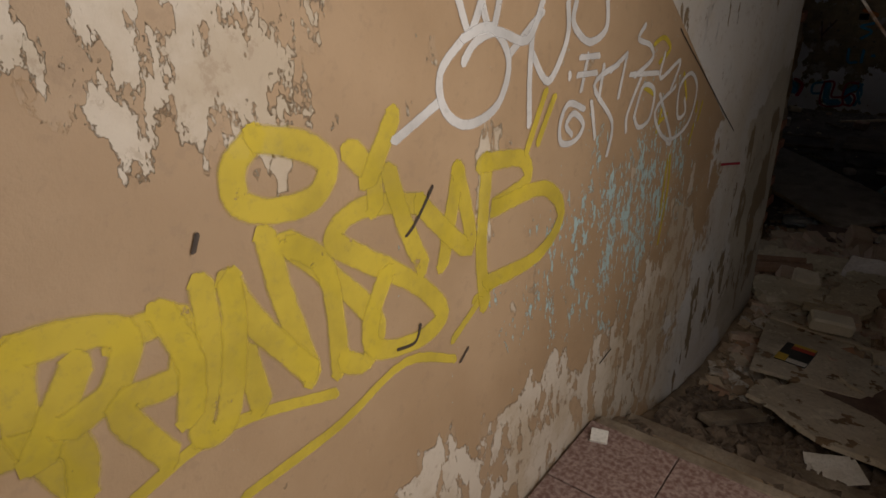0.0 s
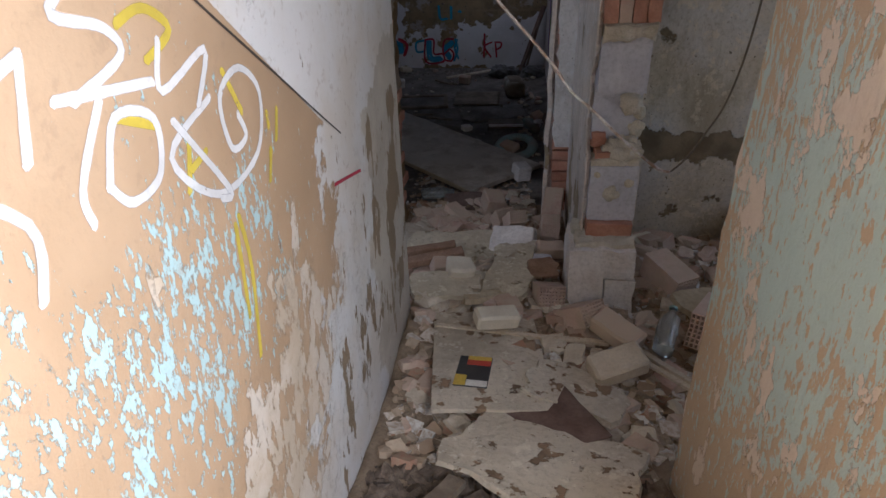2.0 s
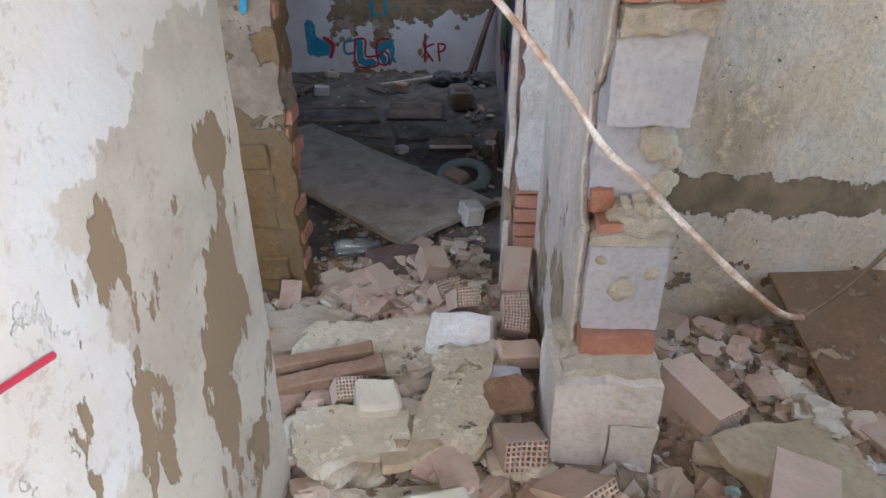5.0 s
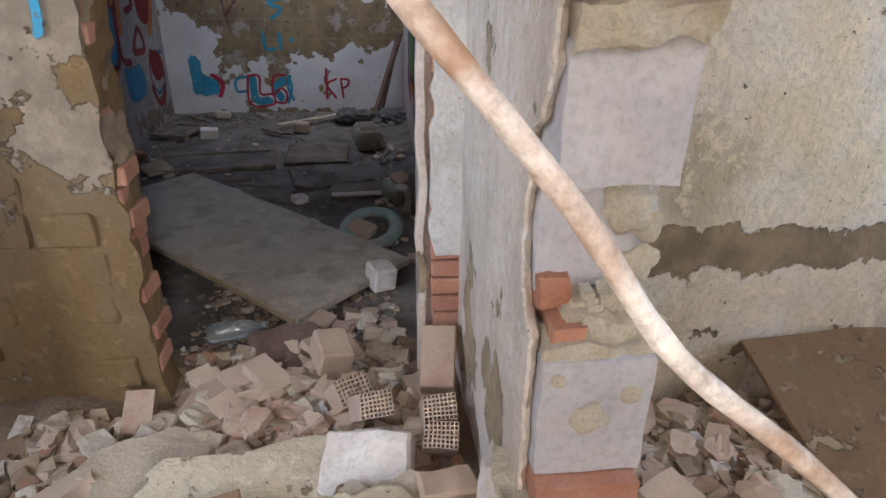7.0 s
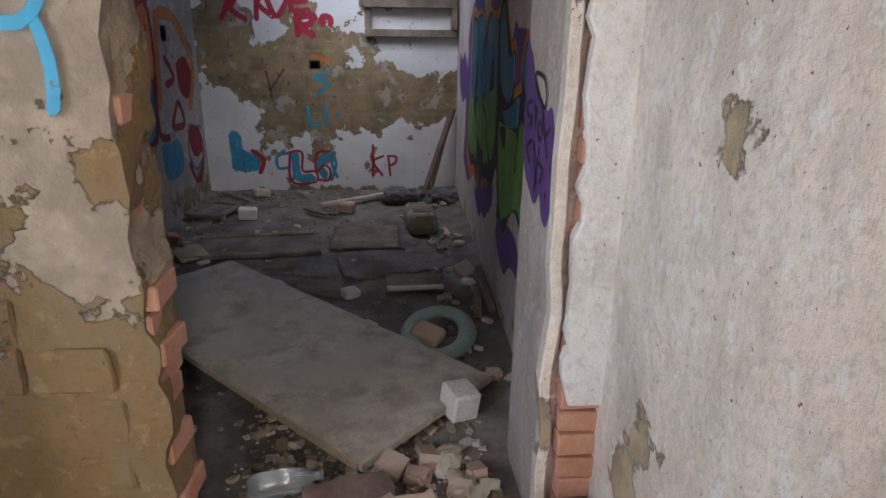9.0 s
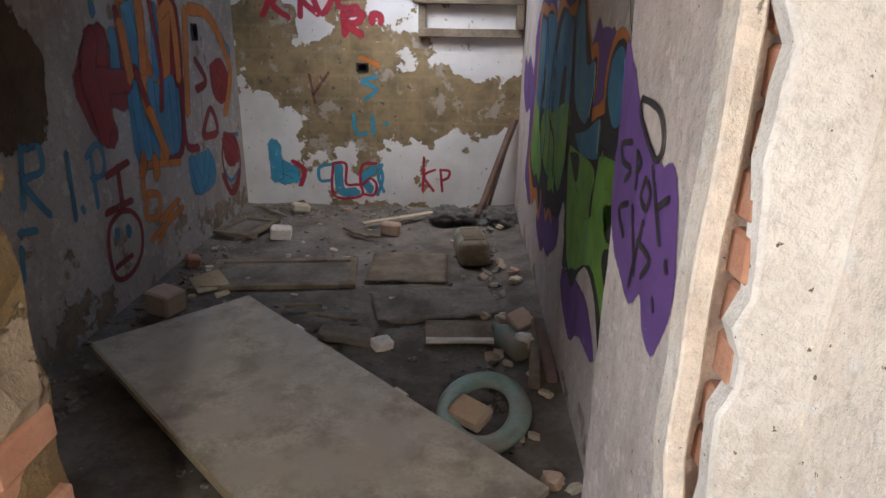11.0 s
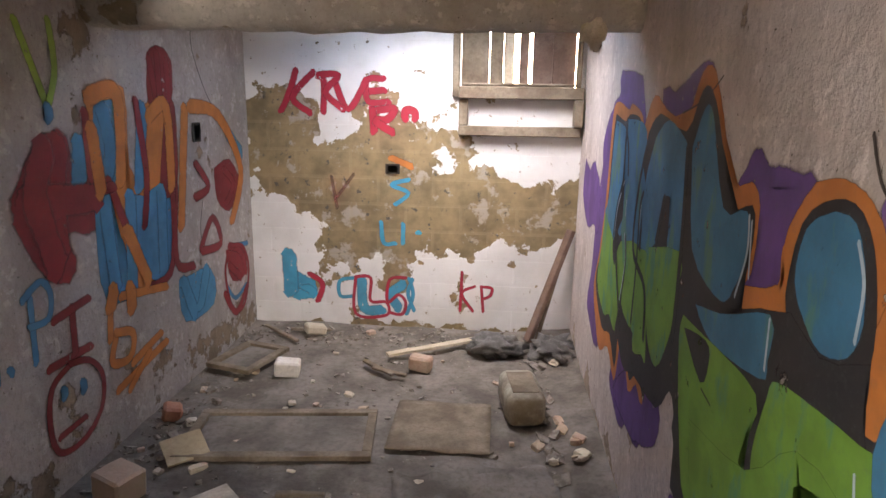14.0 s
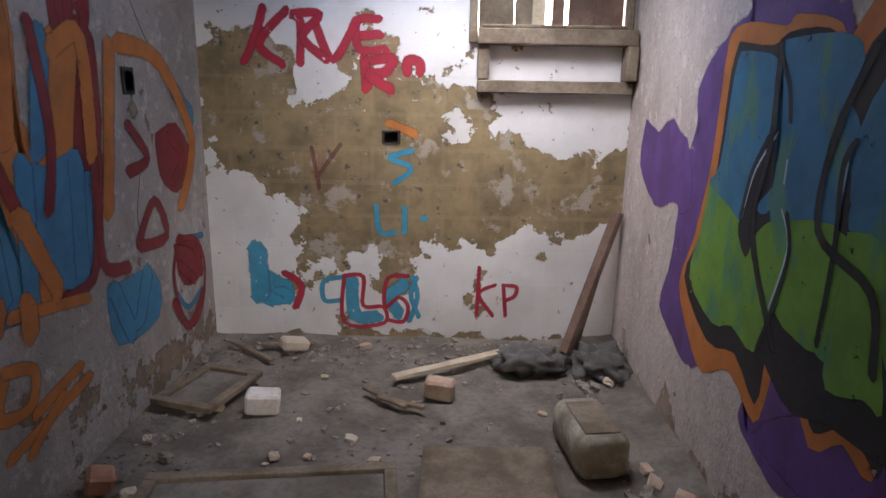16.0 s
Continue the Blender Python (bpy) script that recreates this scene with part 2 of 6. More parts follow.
M_DADO, M_RIGHT, M_BACK = corridor_paint(), right_paint(), back_paint()
M_ROOM_L = peeling("grey_white_limewash", (0.42, 0.375, 0.35), (0.27, 0.20, 0.14), (0.11, 0.065, 0.04), [((-2.26, 10, 0.1), (0.5, 3, 0.35), 0.12)], -0.03, (0.355, 0.31, 0.285), deep=[((-2.26, 8.3, 1.4), (0.4, 0.3, 0.42), 0.8), ((-2.26, 10.9, 0.9), (0.4, 0.3, 0.5), 0.12)])
M_ROOM_R = peeling("pinkish_limewash", (0.56, 0.48, 0.45), (0.38, 0.29, 0.22), (0.2, 0.13, 0.09), [((0.23, 10, 0.05), (0.5, 3, 0.25), 0.16)], -0.06, (0.49, 0.42, 0.39))
M_TAN = peeling("stained_tan_plaster", (0.20, 0.122, 0.046), (0.36, 0.28, 0.20), (0.15, 0.09, 0.036), [((-1.2, 6.24, 1.75), (0.7, 0.5, 0.6), 0.26), ((-1.1, 6.24, 1.05), (0.5, 0.5, 0.35), 0.12)], -0.01, (0.165, 0.095, 0.033), scale=5)
M_SIDE = peeling("cream_side_room_plaster", (0.56, 0.46, 0.31), (0.26, 0.19, 0.11), (0.45, 0.36, 0.26), [((1.6, 6.07, 0.72), (2.6, 0.5, 0.12), 0.34), ((1.1, 6.07, 0.28), (0.8, 0.5, 0.12), 0.14)], -0.03, (0.64, 0.60, 0.56), scale=5)
M_PASS = peeling("washed_out_beige_plaster", (0.74, 0.66, 0.59), (0.46, 0.36, 0.23), (0.50, 0.41, 0.28), [((0.2, 5.75, 0.55), (0.5, 0.8, 0.5), 0.2)], -0.05, (0.66, 0.57, 0.48), scale=3.4)
M_WHITE = peeling("flaking_white_plaster", (0.72, 0.70, 0.68), (0.55, 0.44, 0.32), (0.5, 0.2, 0.1), (), -0.02, (0.62, 0.6, 0.58))
M_CEIL = peeling("grimy_ceiling_plaster", (0.5, 0.46, 0.42), (0.3, 0.24, 0.17), (0.2, 0.14, 0.1))
M_BLOCK = surface("blue_grey_block", (0.52, 0.51, 0.55), (0.60, 0.59, 0.62), 5, 0.9, 0.3)
M_BASE = surface("whitened_block", (0.68, 0.62, 0.57), (0.78, 0.74, 0.70), 6, 0.92, 0.5)
M_MORTAR = surface("crumbling_mortar", (0.58, 0.51, 0.38), (0.68, 0.62, 0.51), 14, 0.95, 1.0, 0.012)
M_BRICK = surface("orange_brick", (0.36, 0.15, 0.09), (0.45, 0.24, 0.16), 9, 0.9, 0.6, per_piece=0.35)
M_BRICKD = surface("dusty_pink_brick", (0.41, 0.25, 0.18), (0.51, 0.38, 0.30), 7, 0.95, 0.7, dust=(0.50, 0.40, 0.30), per_piece=0.5)
M_RUBBLE = surface("plaster_rubble", (0.42, 0.33, 0.24), (0.54, 0.46, 0.36), 8, 0.95, 0.8, 0.01, per_piece=0.6)
M_GROUND = surface("dusty_rubble_ground", (0.24, 0.17, 0.11), (0.36, 0.27, 0.18), 7, 0.97, 1.0, 0.02)
M_ROOMF = surface("grey_dirt_floor", (0.12, 0.10, 0.083), (0.235, 0.205, 0.18), 3.5, 0.95, 0.8, 0.012)
M_FLAKY = peeling("flaking_painted_chipboard", (0.60, 0.53, 0.42), (0.30, 0.2, 0.12), (0.4, 0.32, 0.22), (), 0.03, (0.5, 0.42, 0.31), scale=9)
M_BOARD = surface("dusty_chipboard", (0.40, 0.31, 0.19), (0.48, 0.39, 0.26), 5, 0.85, 0.3)
M_LEAF = surface("grey_brown_door_leaf", (0.36, 0.30, 0.23), (0.62, 0.56, 0.47), 7.0, 0.6, 0.3, dust=(0.48, 0.43, 0.36))
M_WOOD = surface("weathered_wood", (0.15, 0.11, 0.075), (0.26, 0.21, 0.155), 6, 0.85, 0.7, stretch=(1, 1, 1))
M_WOODD = surface("brown_painted_wood", (0.13, 0.075, 0.055), (0.20, 0.13, 0.10), 6, 0.7, 0.5)
M_FLAKEB = peeling("flaking_brown_board", (0.22, 0.13, 0.065), (0.36, 0.26, 0.16), (0.15, 0.09, 0.05), (), 0.0, (0.17, 0.10, 0.05), scale=6)
M_WOODP = surface("pale_lath", (0.50, 0.41, 0.29), (0.60, 0.52, 0.40), 8, 0.8, 0.4)
M_TERRAZZO = surface("red_terrazzo", (0.16, 0.085, 0.07), (0.34, 0.25, 0.22), 70, 0.6, 0.2)
M_RUST = surface("rust_flecked_cable", (0.30, 0.18, 0.11), (0.72, 0.70, 0.67), 16, 0.6, 0.4)
M_CABLE = surface("dark_cable", (0.12, 0.09, 0.06), (0.2, 0.16, 0.1), 10, 0.6)
M_TEAL = surface("dirty_turquoise_plastic", (0.20, 0.36, 0.33), (0.32, 0.46, 0.42), 6, 0.4, 0.2, dust=(0.30, 0.28, 0.23))
M_GREENP = surface("dirty_green_plastic", (0.13, 0.22, 0.17), (0.2, 0.27, 0.21), 8, 0.45, 0.2, dust=(0.25, 0.22, 0.18))
M_CAN = surface("grimy_cream_can", (0.20, 0.17, 0.13), (0.52, 0.49, 0.40), 7, 0.6, 0.4, dust=(0.19, 0.15, 0.10))
M_BLACKBAG = surface("dark_crumpled_plastic", (0.07, 0.065, 0.06), (0.16, 0.15, 0.145), 10, 0.4, 0.9, 0.02)
M_PAPER = surface("faded_paper", (0.6, 0.56, 0.5), (0.7, 0.67, 0.62), 10, 0.8, 0.1)
M_PRINTY = surface("yellow_print", (0.62, 0.42, 0.05), (0.6, 0.38, 0.05), 10, 0.5, 0.05)
M_PRINTR = surface("red_print", (0.5, 0.05, 0.03), (0.45, 0.06, 0.03), 10, 0.5, 0.05)
M_PRINTK = surface("black_print", (0.025, 0.024, 0.024), (0.04, 0.038, 0.035), 10, 0.5, 0.05)
# near-black colour that paints the shade inside a hole
M_HOLESHADE = surface("painted_hole_shade", (0.03, 0.025, 0.02), (0.05, 0.04, 0.03), 10)


def clear_plastic():
    n = Nodes("clear_bottle_plastic")
    n.b.inputs["Transmission Weight"].default_value = 0.85
    return n.done((0.75, 0.82, 0.85), 0.15)


M_CLEAR = clear_plastic()


def spray_paint(name, color, cover_most=0.9, blot=None):
    """Sprayed colour, thin and ragged at a stroke's rim, where its V coordinate nears 0 or 1."""
    n = Nodes(name)
    uv = n.t.nodes.new("ShaderNodeUVMap").outputs[0]
    s = n.t.nodes.new("ShaderNodeSeparateXYZ")
    n.put(s.inputs[0], uv)
    v = s.outputs[1]
    rim = n.math('MULTIPLY', n.math('MULTIPLY', v, n.math('SUBTRACT', 1.0, v)), 4.0)
    cover = n.step(n.math('ADD', rim, n.math('MULTIPLY', n.math('SUBTRACT', n.noise(30, 5, 0.7), 0.5), 0.7)), 0.12, 0.62)
    worn = n.step(n.noise(14, 8, 0.7, off=17), 0.70, 0.63)
    alpha = n.math('MULTIPLY', n.math('MULTIPLY', cover, worn), cover_most)
    n.put(n.b.inputs["Alpha"], alpha)
    c = n.mix(n.step(n.noise(6, 5, off=6), 0.35, 0.7), color, tuple(a * 0.72 for a in color))
    if blot:
        c = n.mix(n.math('MULTIPLY', n.step(n.noise(5, 7, 0.6, off=44, stretch=(1, 1.5, 0.6)), 0.52, 0.64), 0.75), c, blot)
    c = n.mix(n.math('MULTIPLY', n.step(n.noise(60, 4, 0.7, off=12), 0.5, 0.75), 0.4), c, tuple(a * 0.45 + 0.05 for a in color))
    return n.done(c, 0.75)


SPRAY = {k: spray_paint(k + "_spray_paint", c, {'yellow': 0.72, 'white_spray': 0.74, 'faded_red': 0.6, 'sky_blue': 0.8, 'red_dk': 0.82, 'purple': 0.86}.get(k, 0.9), {'blue_dk2': (0.10, 0.24, 0.13), 'green': (0.06, 0.22, 0.16), 'purple': (0.10, 0.04, 0.17)}.get(k)) for k, c in {
    'crimson': (0.46, 0.02, 0.05), 'faded_red': (0.32, 0.07, 0.06), 'sky_blue': (0.05, 0.36, 0.58), 'orange_spray': (0.58, 0.19, 0.04),
    'lime': (0.28, 0.42, 0.05), 'blue_dk': (0.05, 0.19, 0.34), 'red_dk': (0.27, 0.025, 0.03), 'blue': (0.06, 0.24, 0.40), 'purple': (0.15, 0.065, 0.27),
    'black': (0.03, 0.026, 0.028), 'yellow': (0.66, 0.50, 0.04), 'white_spray': (0.74, 0.72, 0.70), 'blue_dk2': (0.05, 0.20, 0.34), 'green': (0.17, 0.34, 0.045), 'pale_spray': (0.5, 0.6, 0.68), 'crack': (0.045, 0.03, 0.022)}.items()}


# ---- builders ----
RNG = random.Random(7)


def link(name, bm, material, parent=None, label="", smooth=False):
    me = bpy.data.meshes.new(name)
    bm.normal_update()
    bm.to_mesh(me)
    bm.free()
    for p in me.polygons:
        p.use_smooth = smooth
    for m in (material if isinstance(material, (list, tuple)) else [material]):
        me.materials.append(m)
    ob = new(name, me)
    if parent:
        ob.parent = parent
    if label:
        ob["label"] = label
    return ob


def part(name, bm, material, parent, label="", smooth=False):
    return link(name, bm, material, parent, label, smooth)


def box(bm, a, b, bevel=0.0, m=None):
    """An upright box from corner a to corner b, with bevelled edges, moved by m."""
    size = Vector(b) - Vector(a)
    mid = (Vector(a) + Vector(b)) / 2
    r = bmesh.ops.create_cube(bm, size=1)
    vs = r["verts"]
    for v in vs:
        v.co = Vector((v.co.x * size.x, v.co.y * size.y, v.co.z * size.z)) + mid
    if bevel:
        es = list({e for v in vs for e in v.link_edges})
        out = bmesh.ops.bevel(bm, geom=es, offset=bevel, segments=1, affect='EDGES')
        vs = out["verts"]
    if m is not None:
        for v in vs:
            v.co = m @ v.co
    return vs


def boxed(name, a, b, material, bevel=0.0, parent=None, label=""):
    bm = bmesh.new()
    box(bm, a, b, bevel)
    return link(name, bm, material, parent, label)


def rough_wall(name, a, b, material, axis, step=0.09, amp=0.006, edge=0.0):
    """A wall slab as a fine grid of its own faces, slightly uneven, with ragged ends along one axis."""
    bm = bmesh.new()
    n = [max(1, min(90, round((q - p) / step))) for p, q in zip(a, b)]
    n[axis] = max(1, min(4, n[axis]))
    made = {}

    def vert(i, j, k):
        key = (i, j, k)
        if key not in made:
            co = Vector((a[0] + (b[0] - a[0]) * i / n[0], a[1] + (b[1] - a[1]) * j / n[1], a[2] + (b[2] - a[2]) * k / n[2]))
            d = noise.noise(co * 2.3) * amp + noise.noise(co * 9) * amp * 0.35
            co[axis] += d
            if edge:
                other = 1 - axis
                e = (noise.noise(Vector((co.z * 9, co[axis] * 6, 3))) + 0.6 * noise.noise(Vector((co.z * 27, co[axis] * 9, 8)))) * edge
                if (i, j)[other] in (0, n[other]):
                    co[other] += e
            made[key] = bm.verts.new(co)
        return made[key]
    for ax in range(3):
        u, v = [i for i in range(3) if i != ax]
        for side in (0, n[ax]):
            for p in range(n[u]):
                for q in range(n[v]):
                    idx = []
                    for dp, dq in ((0, 0), (1, 0), (1, 1), (0, 1)):
                        c = [0, 0, 0]
                        c[ax], c[u], c[v] = side, p + dp, q + dq
                        idx.append(vert(*c))
                    bm.faces.new(idx)
    bmesh.ops.recalc_face_normals(bm, faces=bm.faces)
    return tagged(link(name, bm, material, smooth=False), kind="structure")


def thing(name, x, y, z, label, category, group="", rz=0.0, rx=0.0, ry=0.0):
    ob = new(name)
    ob.empty_display_size = 0.05
    ob.matrix_world = pose(x, y, z, rx, ry, rz)
    return tagged(ob, label, category, group)


def tube(bm, pts, r, sides=8, radii=None):
    rings = []
    for i, p in enumerate(pts):
        p = Vector(p)
        d = (Vector(pts[min(i + 1, len(pts) - 1)]) - Vector(pts[max(i - 1, 0)])).normalized()
        u = d.cross(Vector((0.2, 0.9, 0.35))).normalized()
        w = d.cross(u)
        rr = radii[i] if radii else r
        rings.append([bm.verts.new(p + (u * math.cos(2 * math.pi * k / sides) + w * math.sin(2 * math.pi * k / sides)) * rr) for k in range(sides)])
    for a, b in zip(rings, rings[1:]):
        for k in range(sides):
            bm.faces.new((a[k], a[(k + 1) % sides], b[(k + 1) % sides], b[k]))
    bm.faces.new(rings[0][::-1]), bm.faces.new(rings[-1])


def smooth_path(pts, n=8):
    pts = [Vector(p) for p in pts]
    out = []
    for i in range(len(pts) - 1):
        p0, p1, p2, p3 = pts[max(i - 1, 0)], pts[i], pts[i + 1], pts[min(i + 2, len(pts) - 1)]
        for k in range(n):
            t = k / n
            out.append(0.5 * (2 * p1 + (p2 - p0) * t + (2 * p0 - 5 * p1 + 4 * p2 - p3) * t * t + (3 * p1 - p0 - 3 * p2 + p3) * t ** 3))
    return out + [pts[-1]]


# ---- ground ----
STEPS = [(2.66, 0.84), (2.94, 0.66), (3.22, 0.48), (3.50, 0.32)]


def ground_z(x, y):
    """Height of the heap: it runs down from the landing, lies level in the passage, and thins out in the far room."""
    keys = ((-1.2, 0.78), (2.5, 0.76), (2.75, 0.66), (3.1, 0.50), (3.5, 0.34), (4.0, 0.22), (5.0, 0.19), (5.8, 0.13), (6.3, 0.06), (6.9, 0.0), (11.4, 0.0))
    z = keys[-1][1]
    for (y0, z0), (y1, z1) in zip(keys, keys[1:]):
        if y0 <= y <= y1:
            z = z0 + (z1 - z0) * (y - y0) / (y1 - y0)
            break
    rough = 0.045 if 2.7 < y < 6.5 else 0.012
    if x > 0.5 and y > 3.7:
        z -= 0.06
    if -0.69 < x < -0.45 and 2.6 < y < 5:
        z += 0.05 * (1 - (x + 0.69) / 0.24)
    if y > 6.9 and x > -0.15:
        z += 0.05 * max(0, (x + 0.15) / 0.38)
    if y > 10.6:
        z += 0.05 * (y - 10.6)
    return z + rough * noise.noise(Vector((x * 3, y * 3, 1))) + rough * 0.5 * noise.noise(Vector((x * 9, y * 9, 4)))


def build_ground(name, x0, x1, y0, y1, material, step):
    bm = bmesh.new()
    nx, ny = round((x1 - x0) / step), round((y1 - y0) / step)
    g = [[bm.verts.new((x0 + (x1 - x0) * i / nx, y0 + (y1 - y0) * j / ny, ground_z(x0 + (x1 - x0) * i / nx, y0 + (y1 - y0) * j / ny))) for i in range(nx + 1)] for j in range(ny + 1)]
    for j in range(ny):
        for i in range(nx):
            bm.faces.new((g[j][i], g[j][i + 1], g[j + 1][i + 1], g[j + 1][i]))
    return tagged(link(name, bm, material, smooth=True), kind="structure")


build_ground("floor_passage", -2.5, 3.0, 2.6, 6.62, M_GROUND, 0.035)
build_ground("floor_room", -2.5, 0.6, 6.62, 11.5, M_ROOMF, 0.035)
boxed("floor_landing", (-0.95, -1.2, 0.6), (0.7, 2.64, 0.822), M_GROUND)["kind"] = "structure"
boxed("floor_slab", (-3.0, -1.3, -0.5), (3.2, 11.8, -0.35), M_GROUND)["kind"] = "structure"
LANDING = bpy.data.objects["floor_landing"]
bm = bmesh.new()
box(bm, (-0.148, -0.148, 0), (0.148, 0.148, 0.018), 0.002)
tile_mesh = link("tile", bm, M_TERRAZZO, LANDING)
tile_mesh.location = (-0.53, 2.48, 0.822)
for j in range(4):
    for i in range(4):
        if (i, j) != (0, 0) and -0.53 + 0.3 * i < 0.4:
            o = new("tile", tile_mesh.data)
            o.parent = LANDING
            o.location = (-0.53 + 0.3 * i, 2.48 - 0.3 * j, 0.822 + RNG.uniform(-0.002, 0.003))
stair = tagged(new("stair"), "worn stone steps half buried under rubble", "stairs", kind="structure")
for y, z in STEPS:
    bm = bmesh.new()
    box(bm, (-0.68, y - 0.04, z - 0.05), (0.43, y + 0.03, z - 0.004), 0.018)
    part("nosing", bm, M_WOOD, stair, "rounded worn step edge")
    bm = bmesh.new()
    box(bm, (-0.68, y - 0.3, z - 0.3), (0.43, y - 0.01, z - 0.02), 0.004)
    part("step", bm, M_GROUND, stair)

# ---- walls ----
H = 3.0
rough_wall("wall_corridor_left", (-0.95, -1.2, -0.3), (-0.69, 4.87, H), M_DADO, 0, 0.07, 0.0014, 0.012)
rough_wall("wall_corridor_right", (0.44, 2.35, -0.3), (0.62, 3.73, H), M_RIGHT, 0, 0.07, 0.008, 0.02)
# Unseen walls that leave a gap for the added doorway lamp.
boxed("wall_assumed_entrance_low", (0.44, -1.2, -0.3), (0.62, 1.2, H), M_RIGHT)["kind"] = "structure"
boxed("wall_assumed_entrance_lintel", (0.44, 1.2, 2.92), (0.62, 2.35, H), M_RIGHT)["kind"] = "structure"
boxed("wall_entrance_end", (-0.95, -1.4, -0.3), (0.62, -1.2, H), M_WHITE)["kind"] = "structure"
rough_wall("wall_passage_left", (-2.5, 6.24, -0.3), (-0.965, 6.42, H), M_TAN, 1, 0.05, 0.012, 0.035)
for nm, a, b in (("wall_niche_low", (-2.7, 3.2, -0.3), (-2.5, 6.42, 1.1)), ("wall_niche_top", (-2.7, 3.2, 2.5), (-2.5, 6.42, H)), ("wall_niche_side", (-2.7, 3.2, 1.1), (-2.5, 3.62, 2.5)), ("wall_niche_far", (-2.7, 4.9, 1.1), (-2.5, 6.42, 2.5))):
    boxed(nm, a, b, M_TAN)["kind"] = "structure"
boxed("wall_niche_near", (-2.5, 3.2, -0.3), (-0.95, 3.4, H), M_TAN)["kind"] = "structure"
rough_wall("wall_passage_right", (0.215, 5.32, -0.3), (0.48, 6.32, H), M_PASS, 0, 0.07, 0.012, 0.006)
rough_wall("wall_door_pier", (0.085, 6.33, -0.3), (0.48, 6.9, H), M_ROOM_R, 0, 0.07, 0.0014, 0.012)
rough_wall("wall_side_back", (0.48, 6.07, -0.3), (3.0, 6.25, H), M_SIDE, 1, 0.09, 0.006)
boxed("wall_side_near", (0.62, 3.2, -0.3), (3.0, 3.4, H), M_SIDE)["kind"] = "structure"
for nm, a, b in (("wall_side_right_low", (2.8, 3.4, -0.3), (3.0, 6.07, 1.0)), ("wall_side_right_top", (2.8, 3.4, 2.5), (3.0, 6.07, H)), ("wall_side_right_near", (2.8, 3.4, 1.0), (3.0, 3.95, 2.5)), ("wall_side_right_far", (2.8, 5.45, 1.0), (3.0, 6.07, 2.5))):
    boxed(nm, a, b, M_SIDE)["kind"] = "structure"
rough_wall("wall_room_left", (-2.5, 6.42, -0.3), (-2.26, 11.16, H), M_ROOM_L, 0, 0.08, 0.0014)
rough_wall("wall_room_right", (0.23, 6.9, -0.3), (0.48, 11.16, H), M_ROOM_R, 0, 0.08, 0.0014)
for nm, a, b in (("wall_room_back", (-2.5, 11.16, -0.3), (0.48, 11.4, 1.84)), ("wall_room_back_left", (-2.5, 11.16, 1.84), (-0.66, 11.4, H)), ("wall_room_back_top", (-0.66, 11.16, 2.42), (0.48, 11.4, H)), ("wall_room_back_right", (0.19, 11.16, 1.84), (0.48, 11.4, 2.42))):
    rough_wall(nm, a, b, M_BACK, 1, 0.09, 0.0014)
# The room's ceiling is split around the unseen roof hole assumed for its lamp.
for nm, a, b in (("ceiling_corridor", (-2.7, -1.4, H), (3.0, 6.42, H + 0.15)), ("ceiling_room_near", (-2.5, 6.42, 2.45), (0.48, 9.85, 2.6)), ("ceiling_room_far", (-2.5, 10.65, 2.45), (0.48, 11.4, 2.6)), ("ceiling_room_left", (-2.5, 9.85, 2.45), (-1.45, 10.65, 2.6)), ("ceiling_room_right", (-0.25, 9.85, 2.45), (0.48, 10.65, 2.6))):
    boxed(nm, a, b, M_CEIL)["kind"] = "structure"
bm = bmesh.new()
box(bm, (-200, -200, -0.6), (200, 200, -0.5))
tagged(link("ground", bm, M_GROUND), kind="structure")

# jambs: broken brick ends
WL = bpy.data.objects["wall_passage_left"]
WP = bpy.data.objects["wall_door_pier"]
bm = bmesh.new()
box(bm, (-0.06, -0.075, -0.034), (0.06, 0.075, 0.034), 0.006)
jamb_brick = link("brick", bm, M_BRICK, WL)
jamb_brick.matrix_world = pose(-1.02, 6.335, 0.2)
for i in range(1, 30):
    o = new("brick", jamb_brick.data)
    o.parent = WL
    o.matrix_world = pose(-1.028 + RNG.uniform(-0.03, 0.028), 6.34 + RNG.uniform(-0.008, 0.012), 0.2 + 0.078 * i, RNG.uniform(-3, 3), RNG.uniform(-4, 4), RNG.uniform(-6, 6))
for i in range(34):
    z = 0.18 + 0.078 * i
    o = new("brick", jamb_brick.data)
    o.parent = WP
    o.matrix_world = pose(0.168 + RNG.uniform(-0.006, 0.01), 6.355 + RNG.uniform(-0.006, 0.004), z, RNG.uniform(-2, 2), RNG.uniform(-2, 2), RNG.uniform(-4, 4))
bm = bmesh.new()
box(bm, (0.105, 6.255, 0.64), (0.222, 6.30, 2.9), 0.006)
bmesh.ops.subdivide_edges(bm, edges=[e for e in bm.edges if abs(e.verts[0].co.z - e.verts[1].co.z) > 1], cuts=50)
for v in bm.verts:
    if v.co.x < 0.15:
        v.co.x += 0.05 * noise.noise(Vector((0, 0, v.co.z * 7))) + 0.015 * noise.noise(Vector((0, 4, v.co.z * 25)))
part("plaster_strip", bm, M_WHITE, WP, "flaking white plaster strip")
bm = bmesh.new()
box(bm, (0.055, 6.30, 0.06), (0.088, 6.36, 2.9), 0.004)
bmesh.ops.subdivide_edges(bm, edges=[e for e in bm.edges if abs(e.verts[0].co.z - e.verts[1].co.z) > 1], cuts=40)
for v in bm.verts:
    v.co.x += 0.02 * noise.noise(Vector((3, 0, v.co.z * 5)))
    v.co.y += 0.02 * noise.noise(Vector((3, 7, v.co.z * 6)))
